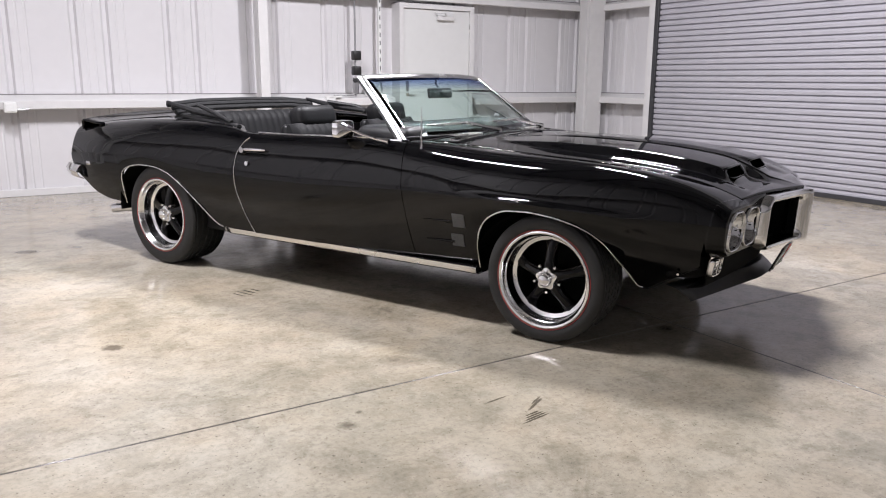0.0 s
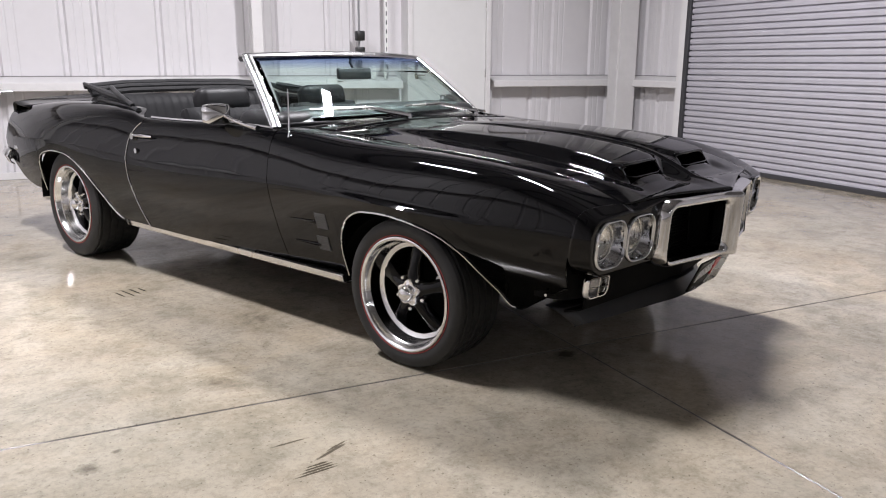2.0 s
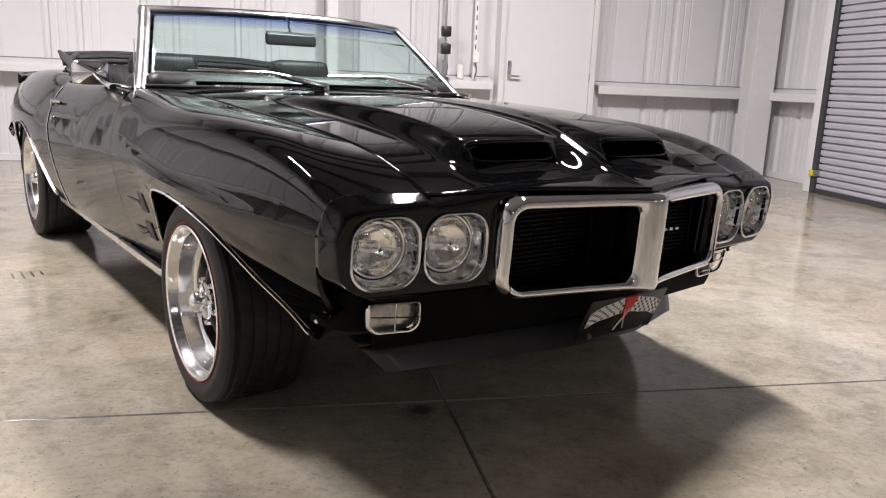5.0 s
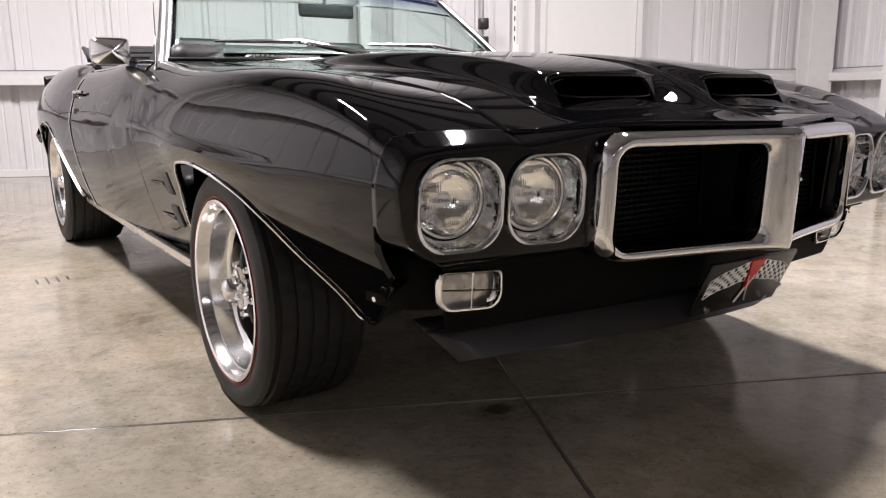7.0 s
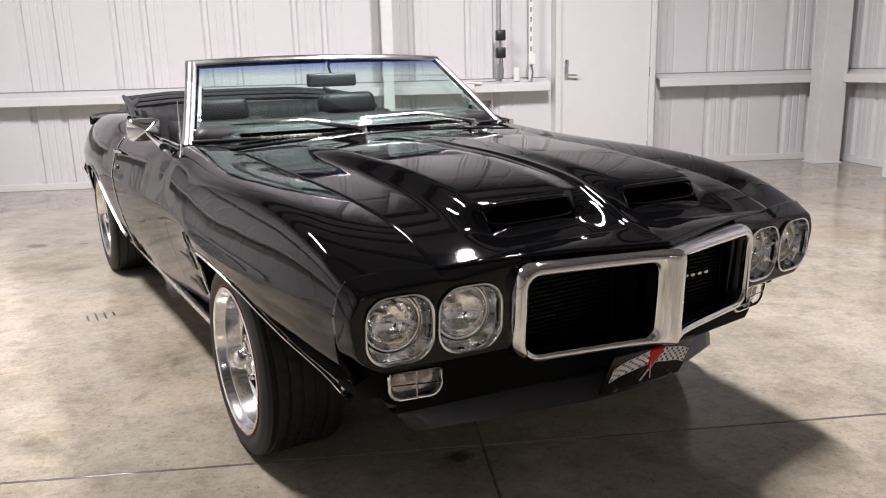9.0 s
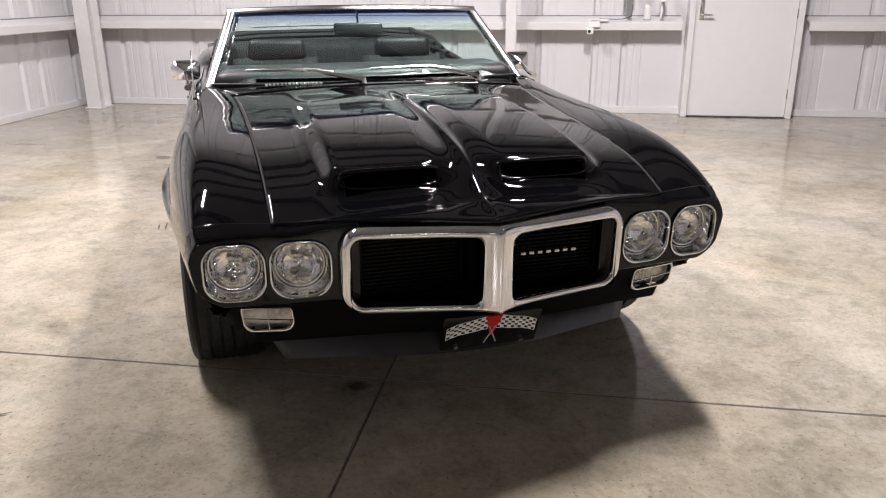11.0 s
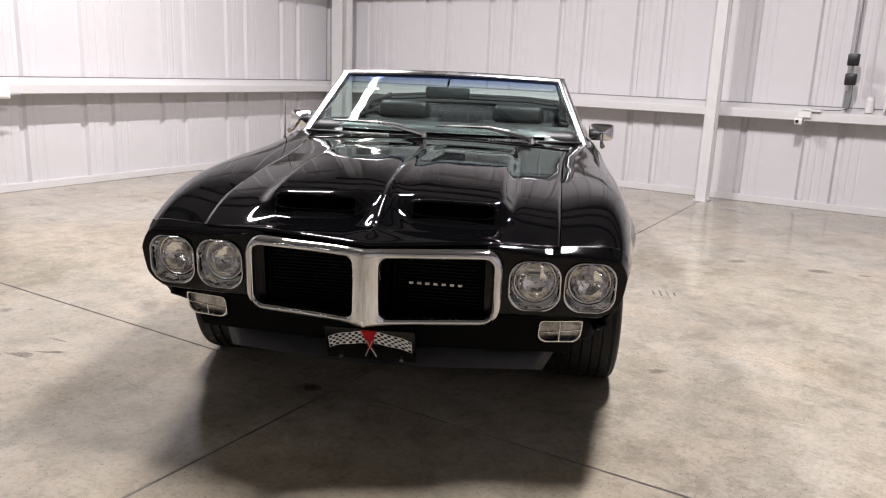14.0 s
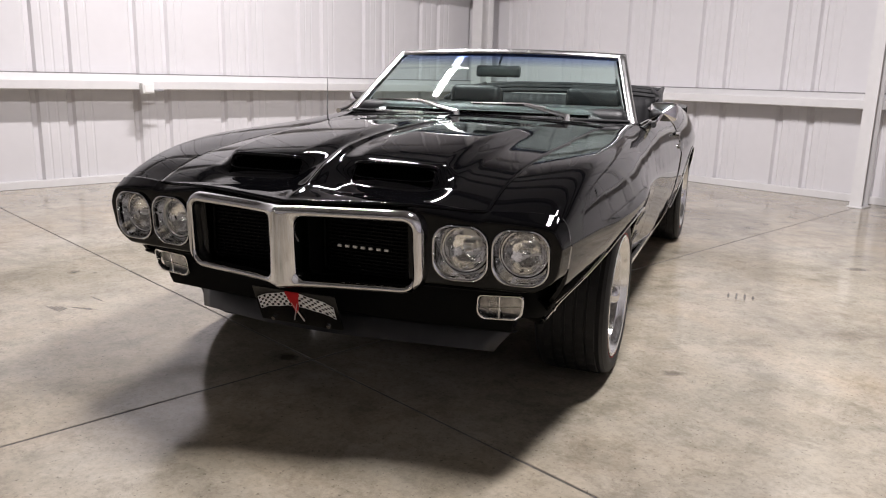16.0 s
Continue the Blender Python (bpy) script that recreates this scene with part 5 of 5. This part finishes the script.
for sgn in (-1, 1):
    seat = part("front_seat", rbox(-0.25, 0.25, -0.25, 0.25, 0.0, 0.16, 0.05, 3), VINYL, car, "black vinyl bucket seat with a head restraint", m=pose(sgn * 0.37, 1.47, 0.31))
    part("seat_back", mesh_of(*pleated(0.50, 0.52, 9, depth=0.004, thick=0.07), angle=60), SEATVINYL, seat, "pleated black vinyl backrest", m=pose(0, 0.24, 0.108, -14, 0, 0))
    part("back_shell", rbox(-0.25, 0.25, 0.0, 0.07, 0.0, 0.53, 0.03, 3), VINYL, seat, m=pose(0, 0.24, 0.108, -14, 0, 0))
    part("head_restraint", rbox(-0.165, 0.165, -0.06, 0.07, 0.49, 0.63, 0.045, 4), VINYL, seat, m=pose(0, 0.24, 0.108, -14, 0, 0))
bench = part("rear_seat", rbox(-0.62, 0.62, 2.10, 2.50, 0.34, 0.52, 0.06, 3), VINYL, car, "black pleated rear bench seat")
part("bench_back", mesh_of(*pleated(1.30, 0.51, 22, depth=0.005, thick=0.09), angle=60), SEATVINYL, bench, m=pose(0, 2.55, 0.47, -16, 0, 0))

# folded roof
top = part("folded_roof", rbox(-0.66, 0.66, 2.60, 2.86, 0.86, 0.965, 0.05, 4), CANVAS, car, "folded black canvas roof on its steel bows")
for sgn in (-1, 1):
    part("roof_link", mesh_of(*tube([(sgn * 0.66, 2.88, 1.035), (sgn * 0.665, 2.60, 0.985), (sgn * 0.70, 2.30, 0.955)], (0.012, 0.024, 0.018), 8)), SATIN, top)
    part("roof_link", mesh_of(*tube([(sgn * 0.64, 2.74, 0.945), (sgn * 0.68, 2.45, 0.93), (sgn * 0.73, 2.12, 0.905)], 0.017, 8)), SATIN, top)
    part("roof_link", mesh_of(*tube([(sgn * 0.62, 2.62, 1.02), (sgn * 0.70, 2.40, 0.99), (sgn * 0.72, 2.20, 0.93)], 0.014, 8)), SATIN, top)
for k, (y, z) in enumerate(((2.88, 1.038), (2.83, 1.018), (2.80, 0.992))):
    part("roof_bow", mesh_of(*tube([(-0.66, y, z - 0.02), (-0.4, y + 0.01, z), (0, y + 0.015, z + 0.004), (0.4, y + 0.01, z), (0.66, y, z - 0.02)], 0.017, 8)), CANVAS, top)


# wheels
WHEEL = {}


def siped(vf, first, count):
    """Cuts cross grooves into the ribs of a tread."""
    v, f = vf
    v = v.reshape(-1, 176, 3)
    for i in range(first, first + count):
        rib, edge = divmod(i - first, 4)
        if edge in (1, 2):
            for k in range((rib * 2 + edge) % 4, 176, 4 if rib % 4 else 8):
                v[i, k, 1:] *= 1 - 0.0045 / np.hypot(*v[i, k, 1:])
    return v.reshape(-1, 3), f



def wheel(x, y, r, wide, rim, sgn):
    key = (r, wide, rim)
    if key not in WHEEL:
        h = wide / 2
        side = 0.035
        tread = []
        for k in range(5):
            c0 = -h + side + (wide - 2 * side) * k / 5
            c1 = -h + side + (wide - 2 * side) * (k + 1) / 5
            tread += [(c0 + 0.004, r - 0.008), (c0 + 0.006, r - 0.0005), (c1 - 0.006, r - 0.0005), (c1 - 0.004, r - 0.008)]
        bulge = [(-h + 0.022, rim - 0.004), (-h + 0.008, rim + 0.006), (-h + 0.001, rim + 0.30 * (r - rim)), (-h, rim + 0.5 * (r - rim)), (-h + 0.004, rim + 0.72 * (r - rim)), (-h + 0.012, rim + 0.88 * (r - rim)), (-h + 0.024, r - 0.004)]
        other = [(-a, b2) for a, b2 in bulge[::-1]]
        lip = [(-h + 0.030, rim - 0.012), (-h + 0.010, rim - 0.004), (-h + 0.003, rim + 0.002), (-h + 0.001, rim - 0.003), (-h + 0.004, rim - 0.010), (-h + 0.013, rim - 0.0155), (-h + 0.030, rim - 0.019),
               (-h + 0.034, rim - 0.023), (-h + 0.072, rim - 0.029), (-h + 0.080, rim - 0.032), (-h + 0.085, rim - 0.040), (-h + 0.088, rim - 0.050), (-h + 0.10, rim - 0.052)]
        barrel = [(-h + 0.10, rim - 0.051), (h - 0.02, rim - 0.03), (h - 0.02, 0.03)]
        stripe = [(-h + 0.0075, rim + 0.0050), (-h + 0.0045, rim + 0.006), (-h + 0.0035, rim + 0.0085), (-h + 0.005, rim + 0.0097)]
        spokes = []
        ri, ro = 0.030, rim - 0.046
        for k in range(5):
            w = 2 * math.pi * k / 5 + math.pi / 2
            rows = []
            for t in np.linspace(0, 1, 9):
                rad = ri + (ro - ri) * t
                half = 0.042 - 0.044 * t * (1 - t) * 1.35 + 0.001 * t
                front = -h + 0.050 + 0.040 * t ** 1.7
                ring = []
                for a, d in ((-1, 0.040), (-0.95, 0.014), (-0.55, 0.002), (0, -0.004), (0.55, 0.002), (0.95, 0.014), (1, 0.040)):
                    yy, zz = rad, a * half
                    ring.append((front + d, yy * math.cos(w) - zz * math.sin(w), yy * math.sin(w) + zz * math.cos(w)))
                rows.append(ring)
            spokes.append(mesh_of(*grid(np.array(rows)), angle=50))
        cap = [(-h + 0.075, 0.050), (-h + 0.043, 0.050), (-h + 0.038, 0.047), (-h + 0.037, 0.036), (-h + 0.032, 0.034), (-h + 0.020, 0.032), (-h + 0.010, 0.026), (-h + 0.004, 0.016), (-h + 0.002, 0.001)]
        hexed = []
        for a, rad in cap:
            row = []
            for k in range(60):
                w = 2 * math.pi * k / 60
                rr = rad * (1 + (0.13 * math.cos(5 * (w - math.pi / 2)) if rad > 0.0355 else 0.0))
                row.append((a, rr * math.cos(w), rr * math.sin(w)))
            hexed.append(row)
        nuts = []
        for k in range(5):
            w = 2 * math.pi * (k + 0.5) / 5 + math.pi / 2
            c = (0.066 * math.cos(w), 0.066 * math.sin(w))
            nuts.append(mesh_of(*tube([(-h + 0.09, *c), (-h + 0.052, *c), (-h + 0.046, *c)], (0.010, 0.010, 0.006), 6)))
        WHEEL[key] = dict(tyre=mesh_of(*siped(lathe(bulge + tread + other, 176), len(bulge), len(tread)), angle=30), lip=mesh_of(*lathe(lip, 72)), barrel=mesh_of(*lathe(barrel, 48)),
                          stripe=mesh_of(*lathe(stripe, 72)), spokes=spokes, cap=mesh_of(*grid(np.array(hexed), closed=True)), nuts=nuts)
    w = WHEEL[key]
    hub = part("wheel", w["tyre"], RUBBER, car, "black five-spoke wheel with a polished lip and red-line tyre", m=pose(x, y, r - 0.004, 0, 0, 0 if sgn < 0 else 180))
    part("tyre_stripe", w["stripe"], REDLINE, hub, "thin red tyre stripe")
    part("rim_lip", w["lip"], ALLOY, hub, "polished aluminium rim lip")
    part("rim_barrel", w["barrel"], MATT, hub)
    for s in w["spokes"]:
        part("spoke", s, PAINT, hub)
    part("centre_cap", w["cap"], CHROME, hub, "chrome centre cap")
    for s in w["nuts"]:
        part("lug_nut", s, CHROME, hub)


for sgn in (-1, 1):
    wheel(sgn * (0.868 - 0.130), 0.0, 0.300, 0.26, 0.227, sgn)
    wheel(sgn * (0.880 - 0.145), 2.747, 0.326, 0.29, 0.233, sgn)

# ---- fittings on the walls ----
def at(u, v, z, turn=0):
    return HALL @ pose(u, v, z, 0, 0, turn)


FACE = V_BACK - 0.205
# two conduits with black sockets, hung down the back wall
cond = thing("socket_drop", "two black sockets on a steel conduit above the wall rail", "socket", at(1.17, FACE + 0.02, 0))
part("conduit", mesh_of(*tube([(0, 0, 0.99), (0, 0, ROOF - 0.3)], 0.012, 8)), GALV, cond)
part("cable", mesh_of(*tube([(0.02, 0, 1.25), (0.03, -0.02, 1.10), (0.02, -0.03, 1.02), (-0.06, -0.02, 0.995), (-0.16, -0.01, 0.992), (-0.30, -0.02, 0.996)], 0.004, 6)), DARKSTEEL, cond)
for z in (1.47, 1.29):
    sock = part("socket", rbox(-0.05, 0.05, -0.07, 0.02, z - 0.055, z + 0.055, 0.012, 2), BLACKBOX, cond, "black weatherproof socket")
    part("socket_lid", rbox(-0.042, 0.042, -0.082, -0.071, z - 0.045, z + 0.045, 0.006, 2), BLACKBOX, sock)
part("strap", rbox(-0.03, 0.03, -0.02, 0.02, 1.02, 1.18, 0.004, 1), GALV, cond)
strut = thing("strut_channel", "slotted white steel channel with a grey box", "channel", at(1.50, FACE + 0.02, 0))
part("channel", rbox(-0.02, 0.02, -0.02, 0.02, 0.99, ROOF - 0.3, 0.003, 1), WHITEBOX, strut)
for k in range(20):
    part("slot", rbox(-0.006, 0.006, -0.022, -0.0195, 1.30 + 0.10 * k, 1.35 + 0.10 * k, 0.001, 1), DARKSTEEL, strut)
part("switch_box", rbox(-0.035, 0.035, -0.08, -0.02, 1.16, 1.27, 0.006, 1), WHITEBOX, strut, "white switch box")
part("cable", mesh_of(*tube([(0.0, -0.04, 1.16), (0.015, -0.04, 1.08), (0.0, -0.03, 1.0)], 0.010, 6)), GALV, strut)
bottle = thing("canister", "white plastic canister standing on the wall rail", "canister", at(1.36, FACE + 0.08, 0.988))
part("body", mesh_of(*(lambda q: (np.c_[q[0][:, 1], q[0][:, 2], q[0][:, 0]], [x[::-1] for x in q[1]]))(lathe([(0.0, 0.001), (0.0, 0.036), (0.004, 0.038), (0.125, 0.036), (0.135, 0.028), (0.150, 0.028), (0.152, 0.001)], 20))), WHITEBOX, bottle)
security = thing("security_camera", "white security camera on the wall rail", "camera", at(0.78, FACE, 0.93))
part("body", rbox(-0.035, 0.035, -0.10, 0.0, -0.085, -0.02, 0.012, 2), WHITEBOX, security)
part("mount", rbox(-0.02, 0.10, -0.03, 0.05, -0.02, 0.06, 0.006, 1), WHITEBOX, security)
part("lens", mesh_of(*tube([(-0.01, -0.098, -0.055), (-0.01, -0.108, -0.055)], 0.016, 12)), BLACKBOX, security)
part("shelf", rbox(0.0, 0.18, -0.03, 0.05, 0.04, 0.065, 0.004, 1), WHITEBOX, security)
# box on the left wall rail, and one on the back wall
for m in (at(U_LEFT + 0.205, 1.03, 0.895, 90), at(-2.55, FACE, 0.90)):
    jb = thing("junction_box", "white junction box on the wall rail", "junction box", m, "junction boxes")
    part("box", rbox(-0.055, 0.055, -0.075, 0.0, -0.05, 0.05, 0.006, 1), WHITEBOX, jb)
    part("cover", rbox(-0.04, 0.04, -0.082, -0.075, -0.035, 0.035, 0.003, 1), WHITEBOX, jb)
    part("conduit", mesh_of(*tube([(0.055, -0.03, -0.02), (0.16, -0.03, -0.02)], 0.011, 8)), GALV, jb)
# operator box, cable and pull rope beside the roller door
RF = U_RIGHT - 0.205
ctl = thing("door_control", "black push-button box for the roller door", "control box", at(RF, 4.36, 0.93, -90))
part("box", rbox(-0.035, 0.035, -0.055, 0.0, -0.085, 0.085, 0.006, 2), BLACKBOX, ctl)
for z in (-0.05, 0.0, 0.05):
    part("button", mesh_of(*tube([(0, -0.055, z), (0, -0.063, z)], 0.013, 12)), GALV, ctl)
part("cable", mesh_of(*tube([(0.0, -0.02, 0.085), (0.05, -0.02, 0.5), (-0.02, -0.02, 1.0), (0.0, -0.02, 2.8)], 0.004, 6)), DARKSTEEL, ctl)
rope = thing("pull_chain", "loop of hoist chain hanging beside the roller door", "chain", at(RF - 0.03, 4.23, 0))
pts = [(0.0, 0.16 - 0.16 * (1 - t) ** 0.8 * 0 - 0.17 * (1 - t) ** 2, 1.55 + 2.3 * t) for t in np.linspace(0, 1, 14)]
part("chain", mesh_of(*tube(pts, 0.007, 6)), ROPE, rope)
part("chain", mesh_of(*tube([(x + 0.01, y + 0.03, z) for x, y, z in pts], 0.007, 6)), ROPE, rope)
part("handle", rbox(-0.03, 0.01, -0.04, 0.02, 1.46, 1.58, 0.006, 1), RED, rope, "red chain keeper")
sens = thing("door_sensor", "small yellow photo sensor low beside the roller door", "sensor", at(U_RIGHT - 0.45, 4.10, 0.20))
part("body", rbox(-0.02, 0.02, 0.04, 0.10, -0.03, 0.03, 0.006, 1), YELLOW, sens)
part("bracket", rbox(-0.01, 0.06, 0.02, 0.045, -0.03, 0.03, 0.003, 1), GALV, sens)
